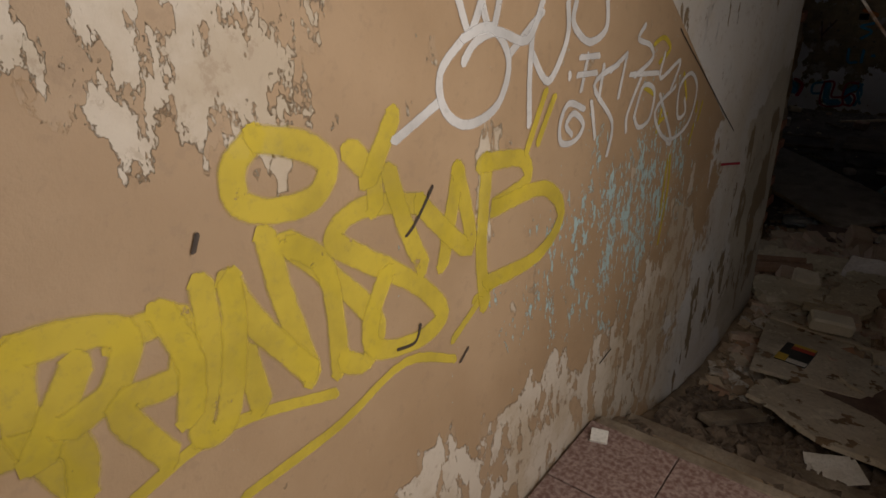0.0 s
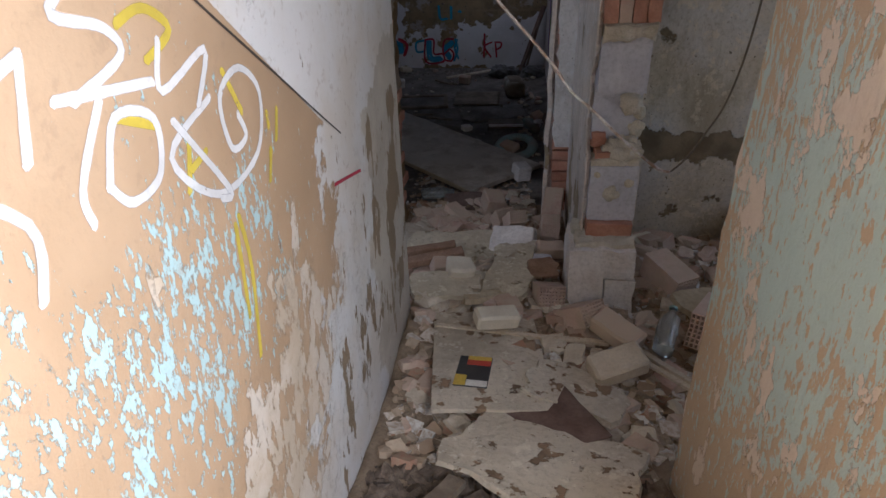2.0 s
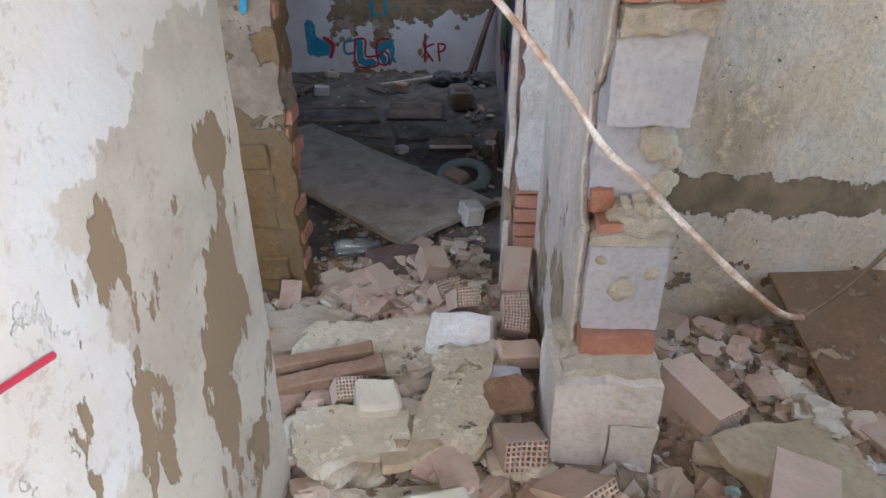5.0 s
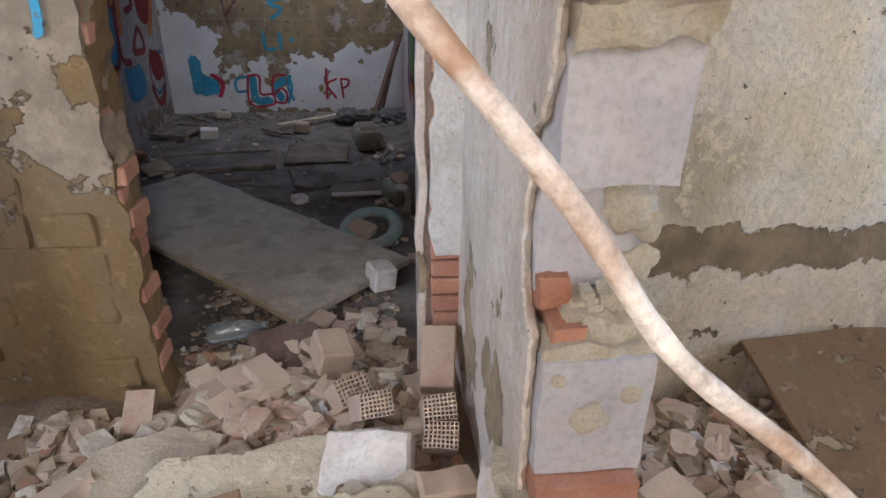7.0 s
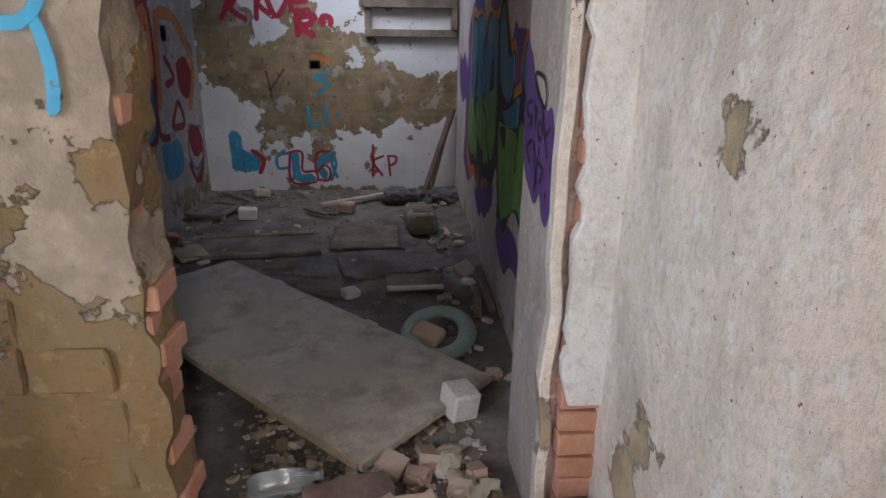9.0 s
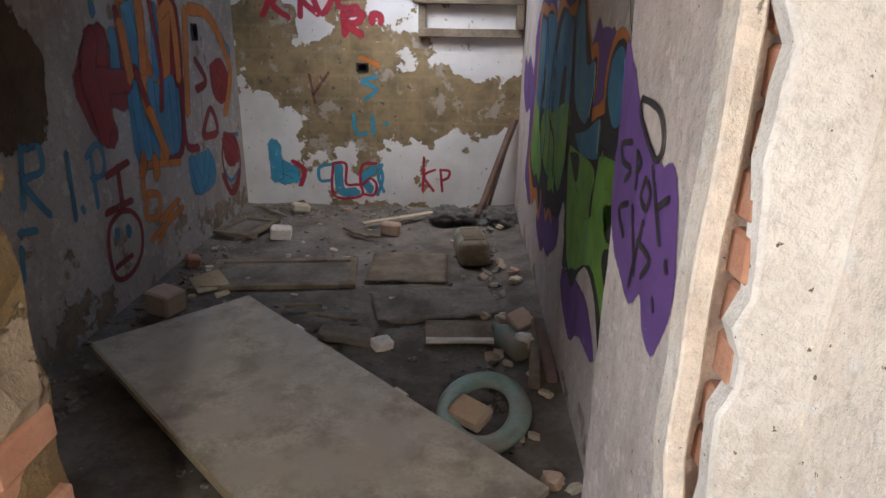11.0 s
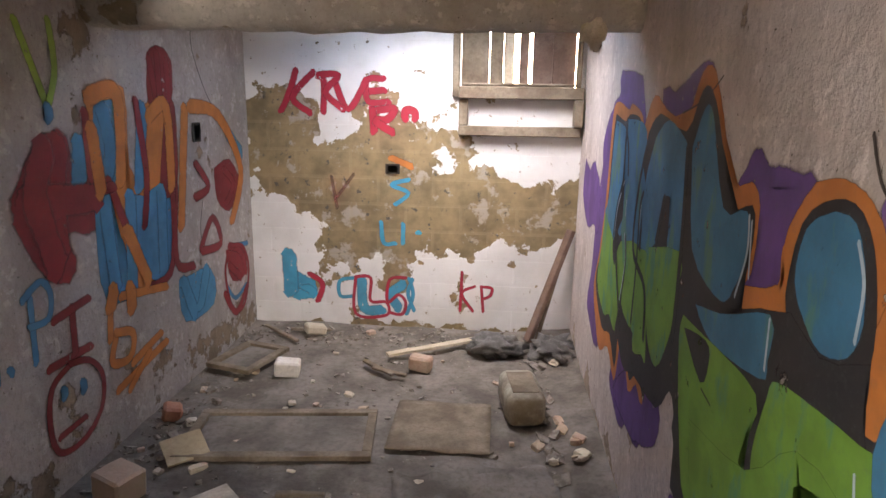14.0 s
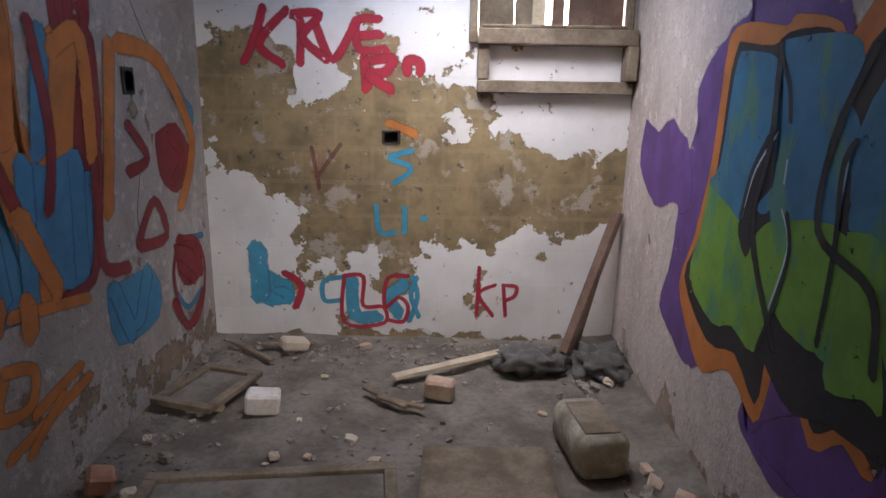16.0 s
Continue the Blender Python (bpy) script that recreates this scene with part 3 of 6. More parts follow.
part("plaster_rim", bm, M_PASS, WP, "broken plaster rim")

# rough stone courses that show through the stained plaster
for j in range(6):
    x = -1.02 - RNG.uniform(0.0, 0.05)
    z = 0.13 + 0.15 * j + RNG.uniform(-0.02, 0.02)
    while x > -1.75:
        w, h = RNG.uniform(0.14, 0.34), RNG.uniform(0.12, 0.15)
        if RNG.random() < 0.55:
            bm = bmesh.new()
            box(bm, (x - w, 6.228 + RNG.uniform(-0.003, 0.008), z), (x - 0.012, 6.26, z + h - 0.01), 0.008)
            bmesh.ops.subdivide_edges(bm, edges=bm.edges[:], cuts=2, use_grid_fill=True)
            for v in bm.verts:
                v.co += noise.noise_vector(v.co * 13) * 0.012
            part("stone", bm, M_TAN, WL)
        x -= w

# pier of blocks at the end of the passage wall
PIER = tagged(new("masonry_pier"), "bare masonry pier of blue-grey blocks and orange bricks", "pier", kind="structure")


def ragged_block(name, a, b, material, amp=0.012, cuts=5, label=""):
    bm = bmesh.new()
    box(bm, a, b)
    bmesh.ops.subdivide_edges(bm, edges=bm.edges[:], cuts=cuts, use_grid_fill=True)
    for v in bm.verts:
        c = v.co.copy()
        v.co += noise.noise_vector(c * 11) * amp + noise.noise_vector(c * 31) * amp * 0.4
    return part(name, bm, material, PIER, label)


ragged_block("block", (0.15, 4.98, -0.1), (0.335, 5.31, 0.54), M_BASE, 0.012, 7, "whitewashed base block")
ragged_block("block", (0.345, 4.99, -0.1), (0.50, 5.31, 0.36), M_BASE, 0.012, 7)
ragged_block("block", (0.30, 4.985, 0.37), (0.485, 5.31, 0.545), M_BASE, 0.012, 7)
ragged_block("mortar_bed", (0.17, 5.02, 0.535), (0.48, 5.31, 0.57), M_MORTAR, 0.02, 9)
ragged_block("brick", (0.235, 5.10, 0.565), (0.47, 5.31, 0.64), M_BRICK, 0.004, 5, "bare orange brick")
ragged_block("block", (0.237, 5.14, 0.645), (0.478, 5.31, 0.945), M_BLOCK, 0.006, 8)
ragged_block("mortar_bed", (0.24, 5.15, 0.935), (0.48, 5.31, 0.975), M_MORTAR, 0.02, 10, "crumbled mortar bed")
ragged_block("brick", (0.26, 5.165, 0.965), (0.33, 5.31, 1.01), M_BRICK, 0.008, 5)
ragged_block("brick", (0.238, 5.235, 1.02), (0.31, 5.31, 1.095), M_BRICK, 0.014, 6)
ragged_block("mortar_bed", (0.325, 5.17, 0.96), (0.485, 5.31, 1.03), M_MORTAR, 0.028, 12)
ragged_block("block", (0.237, 5.265, 1.05), (0.475, 5.315, 1.325), M_BLOCK, 0.006, 7)
ragged_block("block", (0.237, 5.165, 1.315), (0.468, 5.31, 1.575), M_BLOCK, 0.005, 8)
ragged_block("mortar_bed", (0.236, 5.13, 1.565), (0.475, 5.31, 1.635), M_MORTAR, 0.026, 12)
for i in range(4):
    ragged_block("brick", (0.237 + 0.064 * i, 5.15, 1.64), (0.296 + 0.064 * i, 5.31, 1.80), M_BRICK if i != 1 else M_BRICKD, 0.006, 4)
for i in range(8):
    ragged_block("brick", (0.237, 5.16, 1.81 + 0.15 * i), (0.48, 5.31, 1.95 + 0.15 * i), M_BLOCK if i % 3 else M_BRICK, 0.006, 4)
# crumbs lying on the open bed of the pier
for i in range(26):
    cx, cz, r = RNG.uniform(0.30, 0.475), RNG.uniform(1.0, 1.07), RNG.uniform(0.008, 0.022)
    ragged_block("mortar_crumb", (cx - r, 5.18 + RNG.uniform(0, 0.04), cz - r * 0.7), (cx + r, 5.245 + RNG.uniform(0, 0.03), cz + r * 0.7), M_MORTAR, r * 0.7, 3)
# plaster coat of the passage wall, broken back where the bed is open
bm = bmesh.new()
rows = []
for i in range(281):
    z = 0.15 + 2.8 * i / 280
    gone = 0.13 * max(0.0, 1 - ((z - 1.2) / 0.22) ** 4) + 0.05 * max(0.0, 1 - ((z - 1.42) / 0.1) ** 2)
    y0 = 5.175 + gone * 0.9 + 0.024 * noise.noise(Vector((1, 0, z * 9))) + 0.016 * noise.noise(Vector((1, 5, z * 27))) + 0.008 * noise.noise(Vector((2, 5, z * 70)))
    wx = 0.006 * noise.noise(Vector((4, 0, z * 18)))
    rows.append([bm.verts.new(p) for p in ((0.236, y0 + 0.018 + wx, z), (0.219 + wx, y0, z), (0.2125 + wx * 0.3, y0 + 0.006, z), (0.2118, 5.345, z), (0.236, 5.345, z))])
for p, q in zip(rows, rows[1:]):
    for k in range(5):
        bm.faces.new((p[k], p[(k + 1) % 5], q[(k + 1) % 5], q[k]))
bmesh.ops.recalc_face_normals(bm, faces=bm.faces)
part("plaster_coat", bm, M_PASS, PIER, "thick beige plaster coat with a broken edge")
for x, z, r in ((0.345, 0.80, 0.04), (0.43, 0.86, 0.022), (0.42, 1.24, 0.055), (0.46, 1.2, 0.035), (0.455, 1.11, 0.04), (0.27, 0.9, 0.015)):
    bm = bmesh.new()
    bmesh.ops.create_icosphere(bm, subdivisions=3, radius=r)
    for v in bm.verts:
        v.co *= 1 + 0.5 * noise.noise(v.co * 30 + Vector((x * 9, z * 9, 0)))
        v.co.y *= 0.35
        v.co += Vector((x, 5.138 if z < 1 else 5.258, z))
    part("plaster_scab", bm, M_MORTAR, PIER, smooth=True)

# ---- window, beam and fittings of the far room ----
WIN = tagged(new("window_1"), "boarded window with a weathered wooden frame", "window", kind="structure")
for nm, a, b in (("frame_rail", (-0.66, 11.08, 1.53), (0.215, 11.155, 1.60)), ("frame_rail", (-0.66, 11.05, 1.79), (0.215, 11.157, 1.875)), ("frame_stile", (-0.66, 11.09, 1.602), (-0.595, 11.157, 1.788)), ("frame_stile", (0.155, 11.02, 1.602), (0.215, 11.157, 1.788)), ("frame_stile", (-0.71, 11.12, 1.80), (-0.662, 11.2, 2.42)), ("frame_stile", (0.165, 11.12, 1.877), (0.20, 11.2, 2.42)), ("sill", (-0.64, 11.1, 1.88), (0.16, 11.3, 1.90))):
    bm = bmesh.new()
    box(bm, a, b, 0.006)
    part(nm, bm, M_WOOD, WIN)
for x0, x1, mt in ((-0.655, -0.455, M_WOOD), (-0.45, -0.352, M_WOOD), (-0.351, -0.275, M_WOODP), (-0.238, -0.17, M_WOODD), (-0.145, 0.0, M_WOODD), (0.001, 0.165, M_WOODD)):
    bm = bmesh.new()
    box(bm, (x0, 11.24, 1.86), (x1, 11.262, 2.42), 0.003)
    part("board", bm, mt, WIN)
bm = bmesh.new()
tube(bm, [(-2.3 + 0.1 * i, 9.4 + 0.012 * math.sin(i), 2.165 - 0.012 * math.sin(math.pi * i / 26) + 0.006 * math.sin(i * 2.1)) for i in range(27)], 0.11, 14)
for v in bm.verts:
    v.co.z = 2.165 + (v.co.z - 2.165) * 0.95 + 0.012 * noise.noise(v.co * 6)
tagged(link("ceiling_beam", bm, M_CEIL, smooth=True), "old round timber beam under flaking limewash", "beam")


def lump(name, x, y, z, r, material, label, category, squash=(1, 1, 1), seed=0, rough=0.5, freq=3.0, rz=0.0, group=""):
    bm = bmesh.new()
    bmesh.ops.create_icosphere(bm, subdivisions=4, radius=1)
    for v in bm.verts:
        k = 1 + rough * noise.noise(v.co * freq * 0.5 + Vector((seed, 0, 0))) + rough * 0.45 * noise.noise(v.co * freq * 1.7 + Vector((0, seed, 0)))
        v.co = Vector((v.co.x * squash[0], v.co.y * squash[1], v.co.z * squash[2])) * k * r
    ob = link(name, bm, material, smooth=True)
    ob.matrix_world = pose(x, y, z, 0, 0, rz)
    return tagged(ob, label, category, group)


lump("insulation_lump", 0.02, 9.33, 2.06, 0.05, M_MORTAR, "crumbling yellowish foam lump stuck to the beam", "foam", (1, 0.8, 1.3), 4)
lump("wasp_nest", 0.225, 10.6, 2.12, 0.06, M_WOODD, "broken dark plaster bracket hanging on the wall", "bracket", (0.6, 1.6, 0.6), 9, 0.9)
for i, (x, z) in enumerate(((-2.08, 2.26), (-1.77, 2.26), (-1.70, 2.17), (-1.33, 2.18))):
    bm = bmesh.new()
    tube(bm, [(x, 11.17, z), (x, 11.13, z - 0.005), (x, 11.125, z - 0.012)], 0.008, 6)
    tagged(link("nail", bm, M_CABLE), "dark rusty nail in the white wall", "nail", "nails in the back wall")
# thin plates on uncut walls; their dark colour stands for shade in holes
for x, y, z, wall, s in ((-2.252, 10.33, 1.55, 'L', 0.05), (-1.15, 11.152, 1.27, 'B', 0.055)):
    bm = bmesh.new()
    d = (0.004, s, s * 1.2) if wall == 'L' else (s, 0.004, s * 0.7)
    for ring in range(2):
        k = 1 - 0.25 * ring
        dx, dy, dz = d[0], d[1] * k if wall == 'L' else d[1], d[2] * k
        box(bm, (x - d[0] * (k if wall == 'B' else 1), y - dy, z - dz), (x + d[0] * (k if wall == 'B' else 1), y + dy, z + dz), 0.002)
    tagged(link("hole_shade_plate", bm, M_HOLESHADE), "small dark square hole in the wall", "hole")

# ---- cable across the passage ----
bm = bmesh.new()
pts = smooth_path([(-0.62, 4.4, 2.42), (-0.42, 4.36, 2.1), (-0.25, 4.35, 1.885), (-0.107, 4.335, 1.732), (-0.067, 4.33, 1.687), (-0.01, 4.33, 1.62), (0.04, 4.33, 1.553), (0.115, 4.33, 1.488), (0.24, 4.33, 1.373), (0.37, 4.35, 1.262), (0.43, 4.37, 1.235)], 6)
tube(bm, pts, 0.0055, 8, [0.0055 + 0.0012 * noise.noise(Vector((i * 0.7, 0, 0))) for i in range(len(pts))])
CABLE = tagged(new("hanging_cable"), "thick hanging cable with flaking white and rusty coat", "cable")
part("cable", bm, M_RUST, CABLE, smooth=True)
bm = bmesh.new()
tube(bm, smooth_path([(0.43, 4.37, 1.235), (0.48, 4.37, 1.29), (0.53, 4.36, 1.39), (0.585, 4.35, 1.53), (0.625, 4.35, 1.8), (0.64, 4.35, 2.3), (0.65, 4.35, 3.0)], 6), 0.004, 6)
part("thin_cable", bm, M_CABLE, CABLE, "thin dark cable end", smooth=True)


# ---- rubble ----
def hollow_brick(name, size, nx, nz, material, hole=0.6):
    """A brick whose two long ends are pierced by rows of square holes."""
    sx, sy, sz = size
    bm = bmesh.new()
    r = bmesh.ops.create_grid(bm, x_segments=nx, y_segments=nz, size=0.5)
    for v in r["verts"]:
        v.co = Vector((v.co.x * sx, -sy / 2, v.co.y * sz))
    top = bm.faces[:]
    rim = [e for e in bm.edges if e.is_boundary]
    ext = bmesh.ops.extrude_edge_only(bm, edges=rim)
    vs = [g for g in ext["geom"] if isinstance(g, bmesh.types.BMVert)]
    for v in vs:
        v.co.y = sy / 2
    bmesh.ops.contextual_create(bm, geom=[e for e in bm.edges if e.is_boundary])
    ins = bmesh.ops.inset_individual(bm, faces=top, thickness=min(sx / nx, sz / nz) * (1 - hole) / 2)
    hol = bmesh.ops.extrude_discrete_faces(bm, faces=top)["faces"]
    for f in hol:
        bmesh.ops.translate(bm, verts=f.verts[:], vec=(0, sy * 0.3, 0))
    bmesh.ops.recalc_face_normals(bm, faces=bm.faces)
    for v in bm.verts:
        v.co += noise.noise_vector(v.co * 14 + Vector((sx * 30, 0, 0))) * 0.004
    return link(name, bm, material)


def broken(name, size, material, seed, chip=0.35):
    """A broken piece of brick or block: a box with one side sheared and knocked edges."""
    bm = bmesh.new()
    box(bm, [-s / 2 for s in size], [s / 2 for s in size])
    bmesh.ops.subdivide_edges(bm, edges=bm.edges[:], cuts=3, use_grid_fill=True)
    m = min(size)
    for v in bm.verts:
        q = Vector((v.co.x / size[0], v.co.y / size[1], v.co.z / size[2])) * 2
        corner = max(0, q.length - 1.25)
        v.co *= 1 - corner * chip * (0.6 + 0.8 * noise.noise(q * 1.5 + Vector((seed, 0, 0))))
        if v.co.x > 0:
            v.co.x *= 0.8 + 0.5 * noise.noise(Vector((seed, q.y * 1.4, q.z * 1.4)))
        v.co += noise.noise_vector(q * 2.2 + Vector((0, seed, 0))) * m * 0.17 + noise.noise_vector(q * 6 + Vector((seed, seed, 0))) * m * 0.07
    return link(name, bm, material)


def park(ob):
    me = ob.data
    bpy.data.objects.remove(ob)
    return me


PIECES = []
for i in range(7):
    PIECES.append((park(broken("broken_brick", (RNG.uniform(0.1, 0.2), RNG.uniform(0.08, 0.12), RNG.uniform(0.05, 0.08)), M_BRICKD, i * 3.1)), "broken_brick", "dusty pinkish broken brick lying in rubble", "brick"))
for i in range(7):
    PIECES.append((park(broken("plaster_chunk", (RNG.uniform(0.08, 0.2), RNG.uniform(0.08, 0.14), RNG.uniform(0.03, 0.07)), M_RUBBLE, 40 + i * 2.3, 0.5)), "plaster_chunk", "pale broken lump of mortar and plaster", "rubble"))
HOLLOW = [park(hollow_brick("hollow_brick", (0.12, 0.2, 0.09), 8, 6, M_BRICKD, 0.5)), park(hollow_brick("hollow_brick", (0.13, 0.13, 0.1), 8, 6, M_BRICKD, 0.5)), park(hollow_brick("hollow_brick", (0.12, 0.22, 0.12), 8, 7, M_BRICKD, 0.5))]


def free(x, y):
    if -0.2 < x < 0.55 and 4.95 < y or x > 0.05 and y > 6.0 and x < 0.5:
        return x <= 0.14 and not (y > 6.2 and x > 0.0) and not (4.9 < y < 5.35 and x > 0.1)
    if x > 0.40 and y < 3.85:
        return False
    if x < -0.64 and y < 4.95:
        return False
    if x < -0.93 and 6.1 < y < 6.5:
        return False
    return True


for k in range(640):
    zone = RNG.random()
    if zone < 0.50:
        x, y = RNG.uniform(-1.3, 0.15), RNG.uniform(4.9, 6.35)
    elif zone < 0.72:
        x, y = RNG.uniform(0.55, 2.0), RNG.uniform(4.0, 5.95)
    elif zone < 0.95:
        x, y = RNG.uniform(-0.63, 0.4), RNG.uniform(3.8, 5.0)
    else:
        x, y = RNG.uniform(-0.6, 0.0), RNG.uniform(6.4, 6.9)
    if not free(x, y):
        continue
    if -0.55 < x < 0.05 and 3.75 < y < 4.8 and RNG.random() < 0.7:
        continue
    rz = RNG.uniform(0, 360)
    s = RNG.uniform(0.4, 1.05) if zone < 0.72 else RNG.uniform(0.35, 0.85)
    if RNG.random() < 0.16:
        me, nm, lb, ct = RNG.choice(HOLLOW), "hollow_brick", "perforated clay brick lying in rubble", "brick"
    else:
        me, nm, lb, ct = RNG.choice(PIECES)
    o = tagged(new(nm, me), lb, ct, "rubble in the passage")
    o.matrix_world = pose(x, y, ground_z(x, y) + 0.025 * s, RNG.uniform(-22, 22), RNG.uniform(-22, 22), rz) @ Matrix.Diagonal((s, s, s, 1))


def chips(name, count, x0, x1, y0, y1, lo, hi, material, label, seed):
    """Crumbs of brick and plaster strewn over the ground, as one mesh."""
    rng = np.random.default_rng(seed)
    vs, fs = [], []
    base = np.array([(-1, -1, -1), (1, -1, -1), (1, 1, -1), (-1, 1, -1), (-1, -1, 1), (1, -1, 1), (1, 1, 1), (-1, 1, 1)], float) * 0.5
    quads = ((3, 2, 1, 0), (4, 5, 6, 7), (0, 1, 5, 4), (1, 2, 6, 5), (2, 3, 7, 6), (3, 0, 4, 7))
    for _ in range(count):
        x, y = rng.uniform(x0, x1), rng.uniform(y0, y1)
        if not free(x, y):
            continue
        s = lo + (hi - lo) * rng.random() ** 2.5
        sh = base * np.array((s * rng.uniform(0.6, 1.5), s, s * rng.uniform(0.3, 0.7))) * rng.uniform(0.55, 1.1, (8, 1))
        rot = np.array(Euler((rng.uniform(-0.5, 0.5), rng.uniform(-0.5, 0.5), rng.uniform(0, 6.3))).to_matrix())
        p = sh @ rot.T + np.array((x, y, ground_z(x, y) + s * 0.12))
        k = len(vs)
        vs.extend(map(tuple, p))
        fs.extend(tuple(k + i for i in q) for q in quads)
    me = bpy.data.meshes.new(name)
    me.from_pydata(vs, [], fs)
    me.materials.append(material)
    return tagged(new(name, me), label, "rubble", kind="stuff")


def crumb_material():
    n = Nodes("mixed_crumbs")
    r = n.t.nodes.new("ShaderNodeNewGeometry").outputs["Random Per Island"]
    ramp = n.t.nodes.new("ShaderNodeValToRGB")
    ramp.color_ramp.interpolation = 'CONSTANT'
    el = ramp.color_ramp.elements
    el[0].color = (0.30, 0.21, 0.14, 1)
    el[1].position, el[1].color = 0.25, (0.44, 0.34, 0.24, 1)
    for p, c in ((0.5, (0.36, 0.2, 0.13, 1)), (0.62, (0.56, 0.5, 0.43, 1)), (0.82, (0.2, 0.15, 0.1, 1)), (0.93, (0.62, 0.6, 0.56, 1))):
        e = el.new(p)
        e.color = c
    n.put(ramp.inputs[0], r)
    c = n.mix(n.step(n.noise(30, 5, 0.7), 0.4, 0.7), ramp.outputs[0], (0.33, 0.25, 0.17))
    n.bump(n.noise(80, 4), 0.5, 0.003)
    return n.done(c, 0.95)


M_CRUMB = crumb_material()
M_CRUMBD = surface("dirty_brown_crumbs", (0.085, 0.06, 0.042), (0.2, 0.15, 0.11), 22, 0.95, 0.5)
M_CREAM = peeling("cream_painted_plaster", (0.62, 0.54, 0.40), (0.44, 0.34, 0.22), (0.36, 0.27, 0.17), (), -0.01, (0.56, 0.48, 0.35), scale=11)
M_REDW = surface("reddish_brown_timber", (0.24, 0.14, 0.085), (0.34, 0.215, 0.14), 9, 0.85, 0.6)
M_CRUMBG = surface("grey_crumbs", (0.17, 0.145, 0.12), (0.34, 0.3, 0.26), 25, 0.95, 0.5)
chips("rubble", 2600, -0.7, 0.45, 2.75, 3.7, 0.012, 0.07, M_CRUMBD, "dark dirty debris strewn over the steps", 11)
chips("rubble", 14000, -1.4, 2.1, 3.7, 6.5, 0.012, 0.085, M_CRUMB, "fine brick and plaster rubble covering the passage", 1)
chips("rubble", 900, -1.0, 0.05, 6.4, 7.4, 0.01, 0.05, M_CRUMB, "gravelly rubble spilling through the doorway", 2)
chips("rubble", 900, -2.2, 0.2, 7.0, 11.1, 0.008, 0.035, M_CRUMBG, "scattered grey crumbs on the dirt floor", 3)
chips("rubble", 420, -0.1, 0.2, 7.2, 10.9, 0.015, 0.08, M_CRUMBG, "grey rubble along the foot of the wall", 4)
chips("rubble", 300, -2.24, -1.95, 7.2, 11.0, 0.012, 0.06, M_CRUMBG, "dirt and crumbs along the foot of the graffitied wall", 9)
chips("rubble", 260, -2.2, 0.2, 10.75, 11.1, 0.012, 0.06, M_CRUMBG, "dirt piled along the foot of the back wall", 5)
chips("rubble", 260, -0.67, -0.45, 1.9, 2.75, 0.01, 0.06, M_CRUMB, "plaster crumbs on the landing's edge", 6)


def place(me, nm, lb, ct, x, y, z, rx, ry, rz, s=1.0, group=""):
    o = tagged(new(nm, me), lb, ct, group)
    o.matrix_world = pose(x, y, z, rx, ry, rz) @ Matrix.Diagonal((s, s, s, 1))
    return o


def solid(nm, size, material, lb, ct, x, y, z, rx=0, ry=0, rz=0, bevel=0.006, wob=0.004, cuts=4, group=""):
    """A loose block or board: a box with uneven faces and knocked edges."""
    bm = bmesh.new()
    box(bm, [-s / 2 for s in size], [s / 2 for s in size], bevel)
    long = [e for e in bm.edges if e.calc_length() > max(0.05, max(size) / 3)]
    bmesh.ops.subdivide_edges(bm, edges=long, cuts=cuts, use_grid_fill=True)
    for v in bm.verts:
        v.co += noise.noise_vector(v.co * 12 + Vector((x * 5, y * 5, 0))) * wob
    ob = link(nm, bm, material)
    ob.matrix_world = pose(x, y, z, rx, ry, rz)
    return tagged(ob, lb, ct, group)


def slab(nm, w, h, t, material, lb, ct, x, y, z, rx, ry, rz, seed):
    """A broken-off slab with an irregular outline."""
    bm = bmesh.new()
    n = 26
    ring = []
    for i in range(n):
        a = 2 * math.pi * i / n
        k = 1 / max(abs(math.cos(a)), abs(math.sin(a))) ** 0.8
        k *= 0.5 * (1 + 0.35 * noise.noise(Vector((math.cos(a) * 1.5, math.sin(a) * 1.5, seed))) + 0.12 * noise.noise(Vector((math.cos(a) * 6, math.sin(a) * 6, seed))))
        ring.append(Vector((w * k * math.cos(a), h * k * math.sin(a), 0)))
    top, low = [bm.verts.new(p + Vector((0, 0, t / 2 + 0.006 * noise.noise(p * 9)))) for p in ring], [bm.verts.new(p * 1.02 - Vector((0, 0, t / 2))) for p in ring]
    bm.faces.new(top), bm.faces.new(low[::-1])
    for i in range(n):
        bm.faces.new((low[i], low[(i + 1) % n], top[(i + 1) % n], top[i]))
    ob = link(nm, bm, material)
    ob.matrix_world = pose(x, y, z, rx, ry, rz)
    return tagged(ob, lb, ct)


slab("plaster_slab", 0.62, 0.3, 0.03, M_CREAM, "broken yellowish plaster slab lying on rubble", "slab", -0.52, 5.55, 0.235, 8, 3, 12, 1.3)
slab("plaster_slab", 0.3, 0.42, 0.03, M_FLAKY, "broken flaking slab lying on rubble", "slab", -0.12, 5.3, 0.25, 10, -4, -10, 4.1)
slab("plaster_slab", 0.34, 0.26, 0.03, M_BOARD, "broken yellowish plaster slab lying on rubble", "slab", -0.3, 5.05, 0.25, -6, 5, 30, 7.7)
slab("plaster_slab", 0.4, 0.3, 0.03, M_FLAKY, "broken flaking slab half buried in rubble", "slab", 0.12, 4.2, 0.285, -8, 6, -20, 9.2)
slab("plaster_slab", 0.28, 0.3, 0.025, M_WOODD, "dark broken slab in the doorway", "slab", -0.5, 6.5, 0.1, 4, 3, 20, 12.2)
